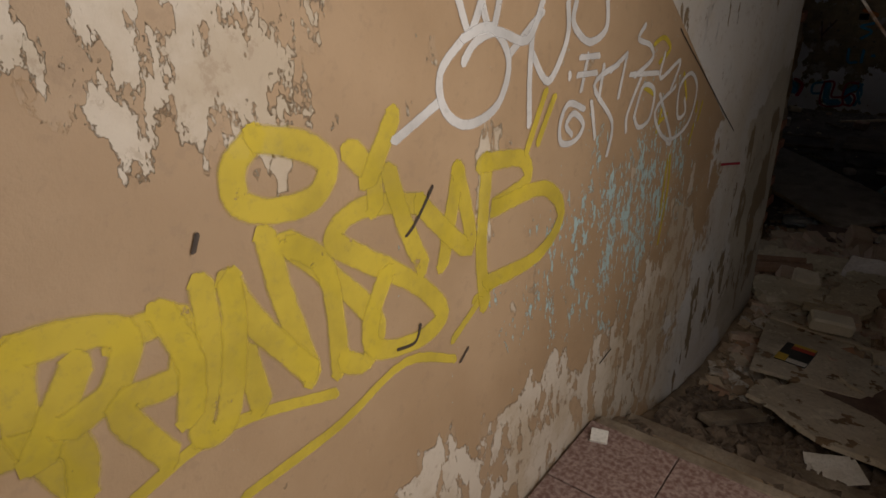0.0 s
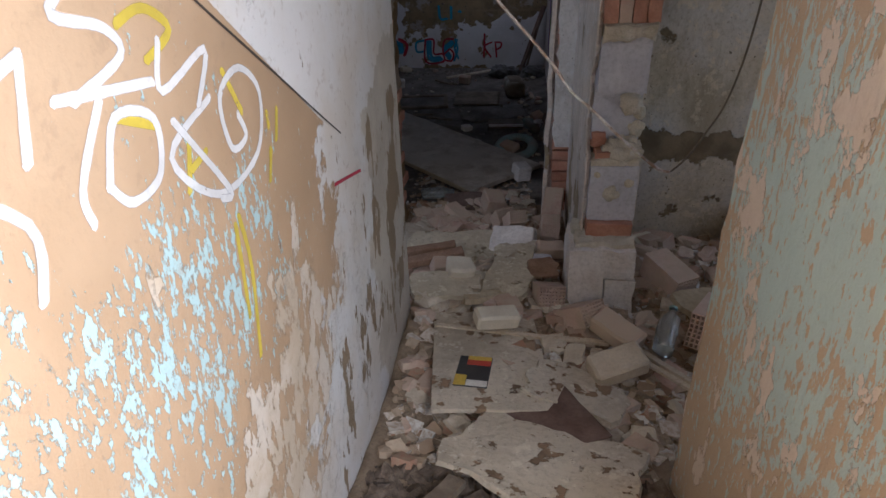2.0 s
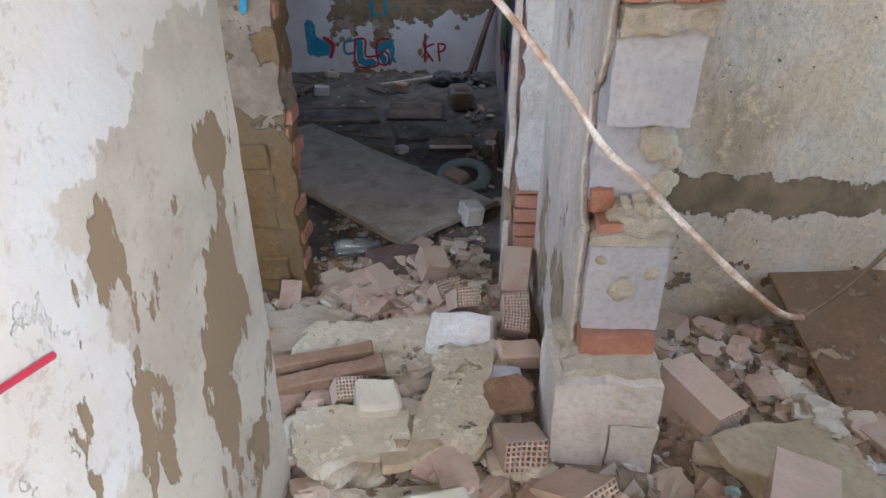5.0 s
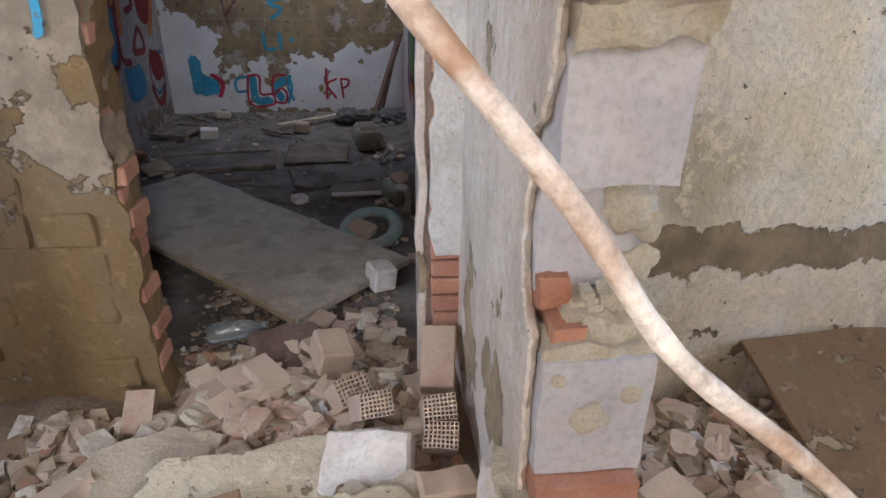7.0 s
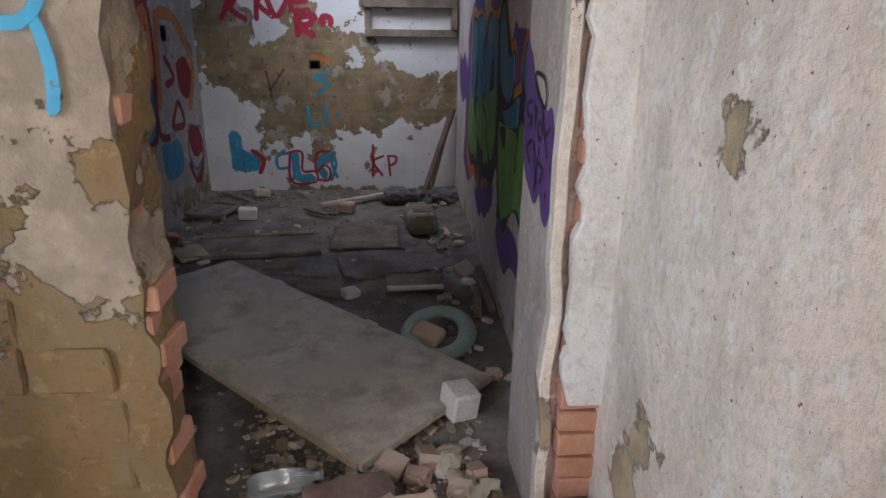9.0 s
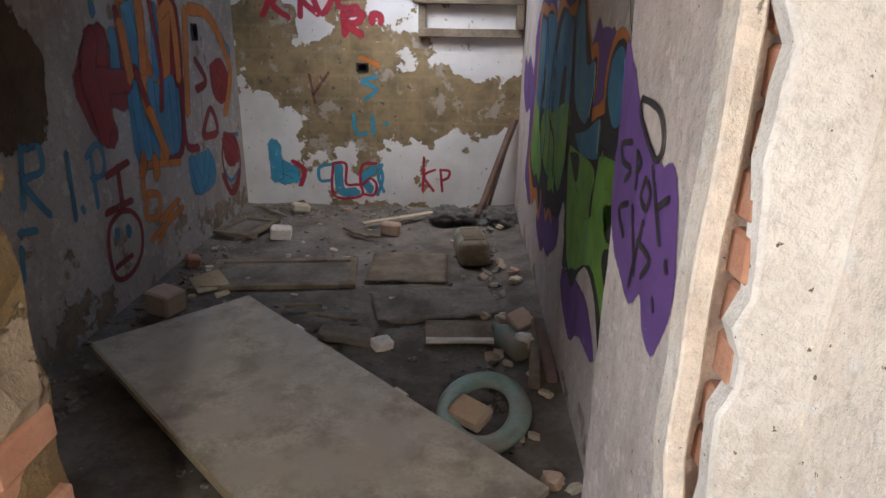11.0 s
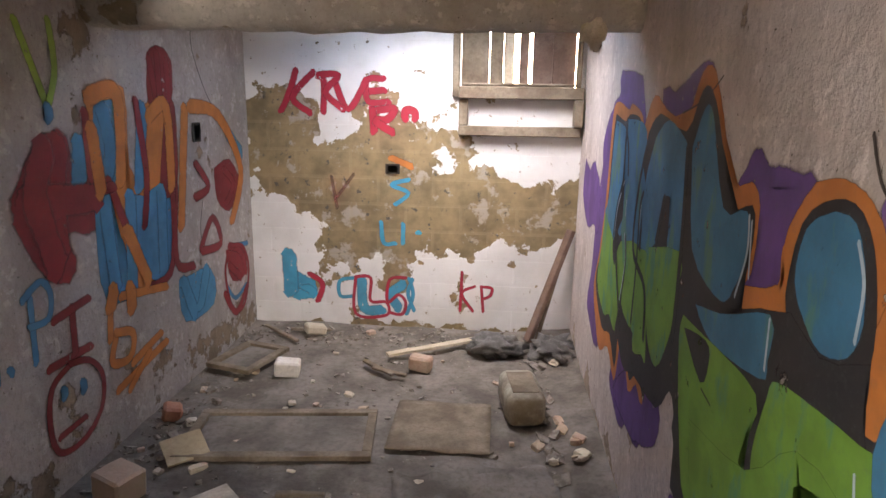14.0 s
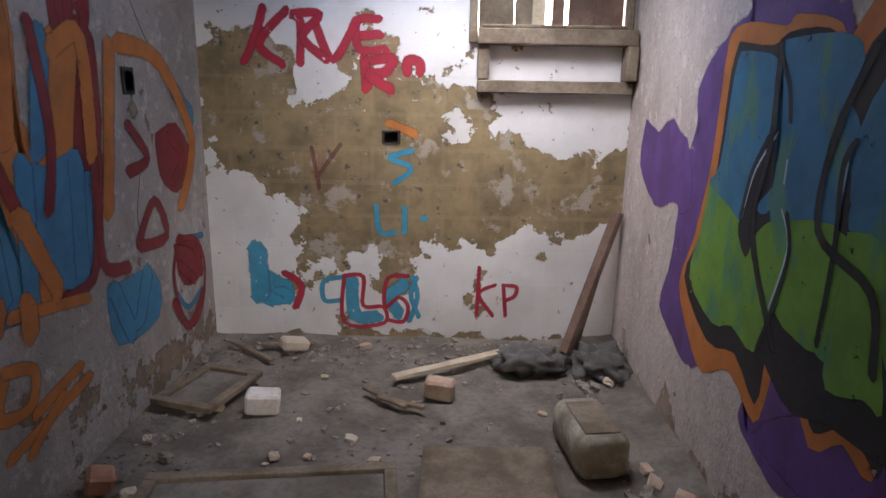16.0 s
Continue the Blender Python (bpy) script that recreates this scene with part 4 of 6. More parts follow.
slab("plaster_slab", 0.36, 0.24, 0.03, M_RUBBLE, "broken plaster slab lying on rubble", "slab", -0.85, 5.7, 0.2, 8, 8, 50, 15.0)
slab("plaster_slab", 0.5, 0.4, 0.03, M_BOARD, "broken yellowish plaster slab in the side room", "slab", 1.0, 5.0, 0.19, 4, 6, 20, 18.0)
solid("concrete_block", (0.27, 0.2, 0.15), M_BASE, "whitish broken block lying on rubble", "block", -0.14, 5.62, 0.22, 24, -4, -8, 0.012, 0.012)
place(HOLLOW[1], "hollow_brick", "perforated clay brick lying in rubble", "brick", 0.05, 4.98, 0.27, -20, 8, 12, 1.1)
place(HOLLOW[0], "hollow_brick", "perforated clay brick tilted up beside the wall", "brick", 0.09, 5.83, 0.25, -50, 0, 4, 0.95)
place(HOLLOW[0], "hollow_brick", "perforated clay brick tilted up beside the wall", "brick", 0.085, 5.72, 0.22, -55, 5, -4, 0.95)
solid("brick", (0.13, 0.26, 0.07), M_BRICKD, "dusty whole brick leaning on the jamb", "brick", 0.12, 6.1, 0.28, 28, 0, -8, 0.006)
place(HOLLOW[1], "hollow_brick", "perforated clay brick lying in rubble", "brick", -0.22, 6.02, 0.2, -50, 0, 30, 1.0)
solid("brick", (0.14, 0.16, 0.12), M_BRICKD, "broken clay block in the doorway", "brick", -0.3, 6.3, 0.2, 15, 10, 20, 0.008)
solid("brick", (0.13, 0.14, 0.13), M_BASE, "pale plaster-covered block beside the door leaf", "brick", -0.09, 7.13, 0.1, 4, 6, 25, 0.01)
solid("wood_plank", (0.42, 0.06, 0.04), M_REDW, "split reddish timber lying on rubble", "plank", -0.70, 5.40, 0.285, 4, -4, 14, 0.004, 0.006)
solid("wood_plank", (0.46, 0.07, 0.045), M_REDW, "split reddish timber lying on rubble", "plank", -0.66, 5.29, 0.285, 6, -5, 17, 0.004, 0.006)
slab("plaster_slab", 0.26, 0.5, 0.03, M_CREAM, "long cream painted plaster slab lying on rubble", "slab", -0.16, 5.2, 0.285, 6, -3, -6, 31.0)
slab("plaster_slab", 0.4, 0.2, 0.025, M_CREAM, "broken cream painted slab on the rubble", "slab", -0.52, 5.0, 0.29, 7, 3, 6, 35.0)
solid("brick", (0.15, 0.13, 0.12), M_RUBBLE, "pale plaster-crusted half brick on the rubble", "brick", -0.44, 5.13, 0.31, 10, 6, 12, 0.014, 0.012)
place(HOLLOW[1], "hollow_brick", "perforated clay brick half covered in plaster", "brick", -0.56, 5.2, 0.29, -60, 10, 20, 0.8)
place(HOLLOW[0], "hollow_brick", "perforated clay brick lying in rubble", "brick", -0.14, 5.86, 0.27, -40, 4, 16, 0.95)
solid("brick", (0.18, 0.1, 0.08), M_BRICKD, "ribbed pink brick piece lying in rubble", "brick", 0.08, 5.46, 0.28, 8, 6, 14, 0.01, 0.008)
solid("concrete_block", (0.17, 0.08, 0.05), M_BLOCK, "bluish broken block piece lying in rubble", "block", 0.0, 5.32, 0.28, 8, 6, 8, 0.01, 0.01)
slab("plaster_slab", 0.17, 0.15, 0.02, M_REDW, "reddish brown broken tile on the rubble", "slab", 0.03, 5.2, 0.3, 14, 5, 20, 41.0)
solid("chipboard_sheet", (0.52, 0.85, 0.02), M_FLAKY, "large flaking chipboard sheet on the rubble", "board", -0.25, 4.42, 0.275, -7, 2, 6, 0.002, 0.006)
slab("chipboard_sheet", 0.7, 0.46, 0.02, M_FLAKY, "large torn chipboard sheet sloping down over the steps", "board", -0.02, 3.72, 0.385, -14, -3, -18, 21.0)
solid("brown_panel", (0.36, 0.4, 0.012), M_WOODD, "dusty brown hardboard piece on rubble", "panel", 0.0, 3.98, 0.33, -9, 2, 25, 0.002)
solid("wood_plank", (0.07, 0.4, 0.03), M_WOOD, "weathered plank end in the rubble", "plank", -0.4, 3.45, 0.42, -20, 0, -24, 0.003)
solid("wood_lath", (0.85, 0.025, 0.02), M_WOODP, "thin pale lath lying under the boards", "lath", -0.1, 4.62, 0.26, 0, 0, -6, 0.002)
solid("wood_lath", (0.03, 0.75, 0.015), M_WOODP, "long pale moulding lying in rubble", "lath", 0.62, 4.35, 0.27, -4, 0, 38, 0.002)
solid("wood_lath", (0.03, 0.7, 0.015), M_WOODP, "long pale moulding lying in rubble", "lath", 0.57, 4.33, 0.275, -4, 0, 40, 0.002)
solid("brick", (0.22, 0.11, 0.08), M_RUBBLE, "rounded dusty brick on the chipboard", "brick", -0.22, 4.66, 0.33, 6, 8, 20, 0.012)
solid("brick", (0.25, 0.14, 0.09), M_RUBBLE, "plaster-crusted brick on the rubble", "brick", 0.33, 4.35, 0.32, 12, -10, 20, 0.012)
solid("brick", (0.25, 0.13, 0.09), M_BRICKD, "plaster-crusted brick on the rubble", "brick", 0.36, 4.6, 0.32, 10, 12, -40, 0.012)
place(HOLLOW[0], "hollow_brick", "perforated clay brick on the rubble", "brick", 0.2, 4.75, 0.3, -35, 0, 35, 1.2)
place(HOLLOW[2], "hollow_brick", "large perforated clay block lying in rubble", "brick", 0.86, 4.75, 0.28, -10, 0, -30, 1.5)
place(HOLLOW[2], "hollow_brick", "large perforated clay block lying in rubble", "brick", 0.75, 5.3, 0.22, 10, 0, 30, 1.3)
solid("wood_board", (0.85, 0.75, 0.02), M_FLAKEB, "brown flaking board leaning against the wall", "board", 1.74, 5.72, 0.215, 20, 0, 6, 0.003)
solid('paper_card', (0.055, 0.05, 0.012), M_PAPER, 'small crumpled white card on the landing', 'paper', -0.62, 2.56, 0.85, 12, 5, 20, 0.002, 0.004)
# printed packet
pk = thing("printed_packet", -0.31, 4.27, 0.305, "crumpled yellow, red and black printed packet", "packet", rz=-4, rx=-7)
bm = bmesh.new()
box(bm, (-0.075, -0.12, -0.006), (0.075, 0.12, 0.006), 0.003)
part("sleeve", bm, M_PRINTK, pk)
for nm, a, b, mt in (("red_panel", (-0.035, 0.045, 0.006), (0.073, 0.085, 0.009), M_PRINTR), ("yellow_panel", (-0.035, 0.086, 0.006), (0.073, 0.118, 0.009), M_PRINTY), ("pale_panel", (-0.02, -0.118, 0.006), (0.073, -0.075, 0.009), M_PAPER), ("yellow_edge", (-0.074, -0.118, 0.006), (-0.022, -0.04, 0.009), M_PRINTY)):
    bm = bmesh.new()
    box(bm, a, b, 0.001)
    part(nm, bm, mt, pk)
for i, (x, y, r) in enumerate(((-0.02, 3.33, 20), (0.02, 3.3, 35))):
    solid("paper_sheet", (0.16, 0.11, 0.003), M_PAPER, "grey crumpled sheet of paper", "paper", x, y, ground_z(x, y) + 0.05 if y > 2.7 else 0.86, 8, -6, r, 0.0008, 0.01)


def bottle(name, x, y, z, L, r, material, lb, rz, ry=90, cap=None):
    t = thing(name, x, y, z, lb, "bottle", rz=rz, ry=ry)
    bm = bmesh.new()
    zs = [(0, 0.7), (0.02, 0.98), (0.2, 1), (0.3, 0.93), (0.4, 1), (0.62, 1), (0.75, 0.85), (0.86, 0.4), (0.9, 0.34), (0.96, 0.34)]
    tube(bm, [(0, 0, L * (q - 0.5)) for q, _ in zs], r, 14, [r * k for _, k in zs])
    for v in bm.verts:
        v.co += noise.noise_vector(v.co * 16) * r * 0.22
    part("body", bm, material, t, smooth=True)
    bm = bmesh.new()
    tube(bm, [(0, 0, L * 0.455), (0, 0, L * 0.5)], r * 0.42, 12)
    part("cap", bm, cap or material, t)
    return t


bottle("plastic_bottle", -0.75, 6.62, 0.12, 0.26, 0.045, M_CLEAR, "crushed clear plastic bottle with a blue tint", 15)
bottle("plastic_bottle", 0.6, 4.62, 0.33, 0.28, 0.05, M_CLEAR, "crushed clear plastic bottle on the rubble", 70, 75, M_TEAL)
bottle("plastic_bottle", 0.0, 8.5, 0.07, 0.32, 0.055, M_GREENP, "dirty green plastic bottle on the floor", 112)

# ---- far room ----
leaf = thing("door_leaf", -0.98, 7.765, 0.10, "fallen grey-brown door leaf lying flat on the rubble", "door leaf", rz=47, rx=1.6)
bm = bmesh.new()
box(bm, (-0.42, -1.06, -0.018), (0.42, 1.06, 0.018), 0.003)
bmesh.ops.subdivide_edges(bm, edges=[e for e in bm.edges if e.calc_length() > 0.3], cuts=8, use_grid_fill=True)
for v in bm.verts:
    v.co.z += 0.006 * noise.noise(v.co * 2)
part("panel", bm, M_LEAF, leaf)
bm = bmesh.new()
box(bm, (-0.43, -1.04, -0.017), (-0.421, 1.04, 0.015), 0.001)
part("edge_band", bm, M_BOARD, leaf, "pale bare edge")
for y in (0.55, -0.25):
    bm = bmesh.new()
    box(bm, (0.42, y - 0.04, -0.004), (0.44, y + 0.04, 0.012), 0.002)
    part("hinge", bm, M_PAPER, leaf)


def panel_door(x, y, z, w, h, rz, lb):
    t = thing("cabinet_door", x, y, z, lb, "cabinet door", rz=rz)
    for nm, a, b in (("rail", (-w / 2, -h / 2, 0), (w / 2, -h / 2 + 0.05, 0.03)), ("rail", (-w / 2, h / 2 - 0.05, 0), (w / 2, h / 2, 0.03)), ("stile", (-w / 2, -h / 2 + 0.051, 0), (-w / 2 + 0.05, h / 2 - 0.051, 0.03)), ("stile", (w / 2 - 0.05, -h / 2 + 0.051, 0), (w / 2, h / 2 - 0.051, 0.03)), ("panel", (-w / 2 + 0.051, -h / 2 + 0.051, 0.002), (w / 2 - 0.051, h / 2 - 0.051, 0.012))):
        bm = bmesh.new()
        box(bm, a, b, 0.003)
        part(nm, bm, M_ROOMF if nm == "panel" else M_WOOD, t)
    return t


panel_door(-1.45, 9.43, 0.015, 0.98, 0.5, 7, "dusty framed cabinet door lying on the dirt floor")
panel_door(-2.0, 10.35, 0.04, 0.34, 0.45, -16, "brown framed panel leaning on debris by the wall")
bm = bmesh.new()
bmesh.ops.create_grid(bm, x_segments=14, y_segments=14, size=0.5)
for v in bm.verts:
    v.co = Vector((v.co.x * 0.54, v.co.y * 0.52, 0.006 + 0.012 * noise.noise(v.co * 4) + 0.02 * max(0, v.co.y)))
bmesh.ops.solidify(bm, geom=bm.faces[:], thickness=0.008)
o = link("floor_mat", bm, M_WOOD, smooth=True)
o.matrix_world = pose(-0.62, 9.62, 0.02, 0, 0, 0)
tagged(o, "brown warped sheet of lino on the floor", "mat")
bm = bmesh.new()
bmesh.ops.create_grid(bm, x_segments=20, y_segments=14, size=0.5)
for v in bm.verts:
    v.co = Vector((v.co.x * 0.75, v.co.y * 0.4, 0.02 + 0.03 * noise.noise(v.co * 7) + 0.02 * noise.noise(v.co * 15)))
bmesh.ops.solidify(bm, geom=bm.faces[:], thickness=0.006)
o = link("fabric_scrap", bm, M_ROOMF, smooth=True)
o.matrix_world = pose(-0.4, 9.0, 0.015, 0, 0, 14)
tagged(o, "crumpled dusty cloth trodden into the floor", "cloth")
solid("wood_lath", (0.36, 0.035, 0.02), M_PAPER, "white strip of moulding on the floor", "lath", -0.25, 8.485, 0.06, 0, 0, 3, 0.002)
solid("brown_panel", (0.42, 0.23, 0.02), M_WOOD, "brown board with a white edge on the floor", "board", -0.23, 8.62, 0.04, 3, 0, 2, 0.002)
solid("wood_lath", (0.3, 0.03, 0.02), M_PAPER, "white strip of moulding on the floor", "lath", -1.35, 7.05, 0.03, 0, 0, 10, 0.002)
can = thing("canister", -0.18, 9.87, 0.0, "grimy cream canister standing by the wall", "canister", rz=8)
bm = bmesh.new()
box(bm, (-0.11, -0.2, 0.005), (0.11, 0.2, 0.2), 0.035)
bmesh.ops.bevel(bm, geom=bm.edges[:], offset=0.008, segments=2, affect='EDGES')
part("body", bm, M_CAN, can, smooth=True)
bm = bmesh.new()
box(bm, (-0.075, -0.15, 0.2), (0.075, 0.12, 0.207), 0.003)
part("lid", bm, M_WOOD, can)
solid("brick", (0.17, 0.16, 0.14), M_BRICKD, "dusty brick on the floor by the wall", "brick", -1.98, 8.83, 0.08, 0, 4, -20, 0.012)
solid("floor_tile", (0.2, 0.2, 0.014), M_BOARD, "loose beige tile lying askew", "tile", -1.87, 9.2, 0.05, 10, -6, 38, 0.002)
solid("brick", (0.16, 0.12, 0.1), M_BASE, "white plastered brick on the floor", "brick", -1.68, 10.2, 0.06, 0, 5, 10, 0.012)
solid("brick", (0.15, 0.1, 0.1), M_BRICKD, "pinkish brick lump on the floor", "brick", -0.83, 10.38, 0.06, 0, 5, -8, 0.014)
solid("brick", (0.1, 0.12, 0.08), M_BRICK, "broken red brick against the wall", "brick", -2.12, 9.55, 0.05, 0, 15, 30, 0.014)
solid("wood_lath", (0.68, 0.06, 0.02), M_WOODP, "pale lath lying by the back wall", "lath", -0.78, 10.68, 0.06, 0, -2, 28, 0.002)
solid("brick", (0.16, 0.1, 0.07), M_RUBBLE, "brown brick lump by the back wall", "brick", -1.7, 10.9, 0.07, 0, 12, 30, 0.014)
for i, (x, y, L, r) in enumerate(((-1.1, 10.3, 0.3, -40), (-1.02, 10.25, 0.26, -20), (-1.95, 10.85, 0.4, -35), (-1.75, 10.95, 0.3, 20), (-1.18, 8.9, 0.22, 5), (-0.98, 8.75, 0.3, -8), (0.13, 8.3, 0.4, 100), (0.17, 8.5, 0.45, 78))):
    solid("stick", (L, 0.03, 0.02), M_WOOD, "weathered broken stick on the floor", "stick", x, y, 0.045, 0, RNG.uniform(-6, 6), r, 0.004, 0.008)
lump("plastic_bag", -0.33, 10.72, 0.07, 0.16, M_BLACKBAG, "dark crumpled plastic bag by the back wall", "bag", (1.1, 0.8, 0.5), 3, 0.5, 5)
lump("burnt_lump", 0.07, 10.75, 0.05, 0.17, M_BLACKBAG, "dark burnt lump in the room's corner", "debris", (0.9, 1.2, 0.5), 8, 0.6, 6)
for k in range(34):
    x, y = RNG.uniform(-2.15, 0.15), RNG.uniform(8.9, 11.0)
    s = RNG.uniform(0.2, 0.5)
    me, nm, lb, ct = RNG.choice(PIECES)
    place(me, nm, "small dusty lump on the dirt floor", ct, x, y, ground_z(x, y) + 0.012, RNG.uniform(-15, 15), RNG.uniform(-15, 15), RNG.uniform(0, 360), s, "lumps on the room floor")
solid("wood_plank", (0.05, 0.62, 0.03), M_WOOD, "dark weathered plank lying along the wall", "plank", 0.13, 8.35, 0.10, 6, 0, -6, 0.004, 0.006)
solid("wood_plank", (0.045, 0.5, 0.03), M_WOODD, "dark weathered plank lying along the wall", "plank", 0.17, 8.3, 0.13, 8, 0, 3, 0.004, 0.006)
solid("brick", (0.12, 0.13, 0.05), M_BRICKD, "broken pinkish tile piece against the wall", "brick", 0.08, 8.62, 0.12, 20, -14, 30, 0.008)
lump("stone_lump", 0.08, 8.42, 0.10, 0.055, M_BASE, "rounded pale stone beside the planks", "stone", (1.1, 0.9, 0.8), 5, 0.3)
solid("plaster_chunk", (0.3, 0.12, 0.05), M_ROOMF, "dusty broken moulding on the dirt floor", "rubble", -0.86, 8.55, 0.04, 5, 4, -6, 0.006, 0.008)
solid("plaster_chunk", (0.11, 0.08, 0.05), M_BASE, "pale broken plaster lump on the dirt floor", "rubble", -0.66, 8.46, 0.04, 5, 4, 36, 0.006, 0.008)
for k in range(26):
    x, y = RNG.uniform(-0.12, 0.18), RNG.uniform(7.3, 10.2)
    me, nm, lb, ct = RNG.choice(PIECES)
    place(me, nm, "dusty lump at the foot of the wall", ct, x, y, ground_z(x, y) + 0.015, RNG.uniform(-20, 20), RNG.uniform(-20, 20), RNG.uniform(0, 360), RNG.uniform(0.3, 0.65), "lumps on the room floor")
# leaning post
a, b = Vector((-0.10, 10.93, 0.04)), Vector((0.19, 11.09, 0.86))
bm = bmesh.new()
box(bm, (-0.035, -0.02, 0), (0.035, 0.02, (b - a).length), 0.005)
o = link("wooden_post", bm, M_WOODD)
o.matrix_world = Matrix.Translation(a) @ (b - a).to_track_quat('Z', 'Y').to_matrix().to_4x4()
tagged(o, "dark brown wooden post leaning in the corner", "post")
bm = bmesh.new()
box(bm, (-0.012, -0.012, 0), (0.012, 0.012, 0.8), 0.003)
o = link("wooden_post", bm, M_WOOD)
o.matrix_world = Matrix.Translation((-0.03, 10.98, 0.04)) @ Vector((0.2, 0.1, 0.76)).to_track_quat('Z', 'Y').to_matrix().to_4x4()
tagged(o, "thin pale stick leaning in the corner", "stick")
# toilet seat ring
bm = bmesh.new()
N, K = 40, 10
rings = []
for i in range(N):
    t = 2 * math.pi * i / N
    rx, ry = 0.155, 0.215
    c = Vector((rx * math.cos(t), ry * math.sin(t), 0.035))
    d = Vector((math.cos(t), math.sin(t), 0))
    rings.append([bm.verts.new(c + d * 0.05 * math.cos(2 * math.pi * k / K) + Vector((0, 0, 0.028 * math.sin(2 * math.pi * k / K)))) for k in range(K)])
for i in range(N):
    for k in range(K):
        bm.faces.new((rings[i][k], rings[(i + 1) % N][k], rings[(i + 1) % N][(k + 1) % K], rings[i][(k + 1) % K]))
o = link("toilet_seat", bm, M_TEAL, smooth=True)
o.matrix_world = pose(-0.14, 7.84, 0.035, 6, 4, -14)
tagged(o, "dirty turquoise plastic toilet seat on the floor", "toilet seat")
solid("brick", (0.16, 0.13, 0.07), M_BRICKD, "pinkish broken brick lying in the ring", "brick", -0.2, 7.79, 0.085, 6, 10, -30, 0.014)

# ---- graffiti ----
WALLS = {'B': lambda u, z, d: (u, 11.158 - d, z), 'L': lambda u, z, d: (-2.258 + d, u, z), 'R': lambda u, z, d: (0.228 - d, u, z), 'V': lambda u, z, d: (0.083 - d, u, z), 'C': lambda u, z, d: (-0.688 + d, u, z), 'T': lambda u, z, d: (u, 6.226 - d, z)}
PAINTED = {}
ORDER = {}


def layer(wall, color):
    key = (wall, color)
    if key not in PAINTED:
        bm = bmesh.new()
        PAINTED[key] = (bm, bm.loops.layers.uv.new("UVMap"))
        ORDER[key] = len(PAINTED)
    return PAINTED[key]


COUNT = [0]


def stroke(wall, color, width, pts):
    """One pass of a spray can along a rounded line, with soft rims and round ends."""
    bm, uv = layer(wall, color)
    COUNT[0] += 1
    d0 = 0.0002 * (ORDER[(wall, color)] % 9) + 0.00002 * (COUNT[0] % 9)
    d0 += 0.0028 if wall in 'RVL' else 0.0018 if (wall, color) == ('B', 'crimson') else 0
    path = smooth_path([(p[0], p[1], 0) for p in pts], 5)
    w = width * 0.62
    t0, t1 = (path[1] - path[0]).normalized(), (path[-1] - path[-2]).normalized()
    path = [path[0] - t0 * w * 0.9] + path + [path[-1] + t1 * w * 0.9]
    rows = []
    for i, p in enumerate(path):
        t = (path[min(i + 1, len(path) - 1)] - path[max(i - 1, 0)]).normalized()
        n = Vector((-t.y, t.x, 0))
        k = 0.35 if i in (0, len(path) - 1) else 1
        d = d0 + 0.00018 * i / len(path)
        q = w * k * (1 + 0.12 * noise.noise(p * 9))
        rows.append([bm.verts.new(WALLS[wall](*(p + n * q * s).xy, d)) for s in (1, 0, -1)])
    for i in range(len(rows) - 1):
        for j in range(2):
            f = bm.faces.new((rows[i][j], rows[i][j + 1], rows[i + 1][j + 1], rows[i + 1][j]))
            ends = [0.0 if r in (0, len(rows) - 1) else 0.5 for r in (i, i, i + 1, i + 1)]
            for lp, v, e in zip(f.loops, (j * 0.5, j * 0.5 + 0.5, j * 0.5 + 0.5, j * 0.5), ends):
                lp[uv].uv = (0, v if e else 0.0)


def fill(wall, color, level, pts, soft=0.006):
    """A sprayed field of colour with a rounded outline and a soft rim."""
    bm = bmesh.new()
    uv = bm.loops.layers.uv.new("UVMap")
    path = smooth_path([(p[0], p[1], 0) for p in list(pts) + [pts[0]]], 3)[:-1]
    n = len(path)
    area = sum(path[i].x * path[(i + 1) % n].y - path[(i + 1) % n].x * path[i].y for i in range(n))
    side = 1 if area > 0 else -1
    d = 0.0002 + 0.00005 * level
    rims = []
    for i, p in enumerate(path):
        t = (path[(i + 1) % n] - path[i - 1]).normalized()
        q = Vector((t.y, -t.x, 0)) * side * soft * (1 + 0.8 * noise.noise(p * 14))
        rims.append((bm.verts.new(WALLS[wall](*(p + q).xy, d)), bm.verts.new(WALLS[wall](*(p - q * 0.5).xy, d))))
    for i in range(n):
        (a, b), (c, e) = rims[i], rims[(i + 1) % n]
        f = bm.faces.new((a, b, e, c))
        for lp, v in zip(f.loops, (0, 0.5, 0.5, 0)):
            lp[uv].uv = (0, v)
    f = bm.faces.new([r[1] for r in rims])
    for lp in f.loops:
        lp[uv].uv = (0, 0.5)
    bmesh.ops.triangulate(bm, faces=[f])
    part("painted_field", bm, SPRAY[color], MURAL, color.replace("_", " ").replace(" dk2", "").replace(" spray", "") + " painted field")


MURAL = tagged(new("graffiti_mural"), "blue and green graffiti mural outlined in orange and purple", "graffiti", kind="structure")
stroke('B','crimson',0.05,[(-1.87,1.97),(-1.92,1.82),(-1.99,1.68)])
stroke('B','crimson',0.05,[(-1.74,1.96),(-1.9,1.78),(-1.77,1.67)])
stroke('B','crimson',0.05,[(-1.67,1.68),(-1.66,1.9),(-1.71,1.94),(-1.55,1.94),(-1.65,1.82),(-1.52,1.7)])
stroke('B','crimson',0.05,[(-1.58,1.9),(-1.48,1.7),(-1.34,1.92)])
stroke('B','crimson',0.05,[(-1.22,1.92),(-1.34,1.91),(-1.33,1.76),(-1.18,1.76)])
stroke('B','crimson',0.05,[(-1.33,1.83),(-1.21,1.84)])
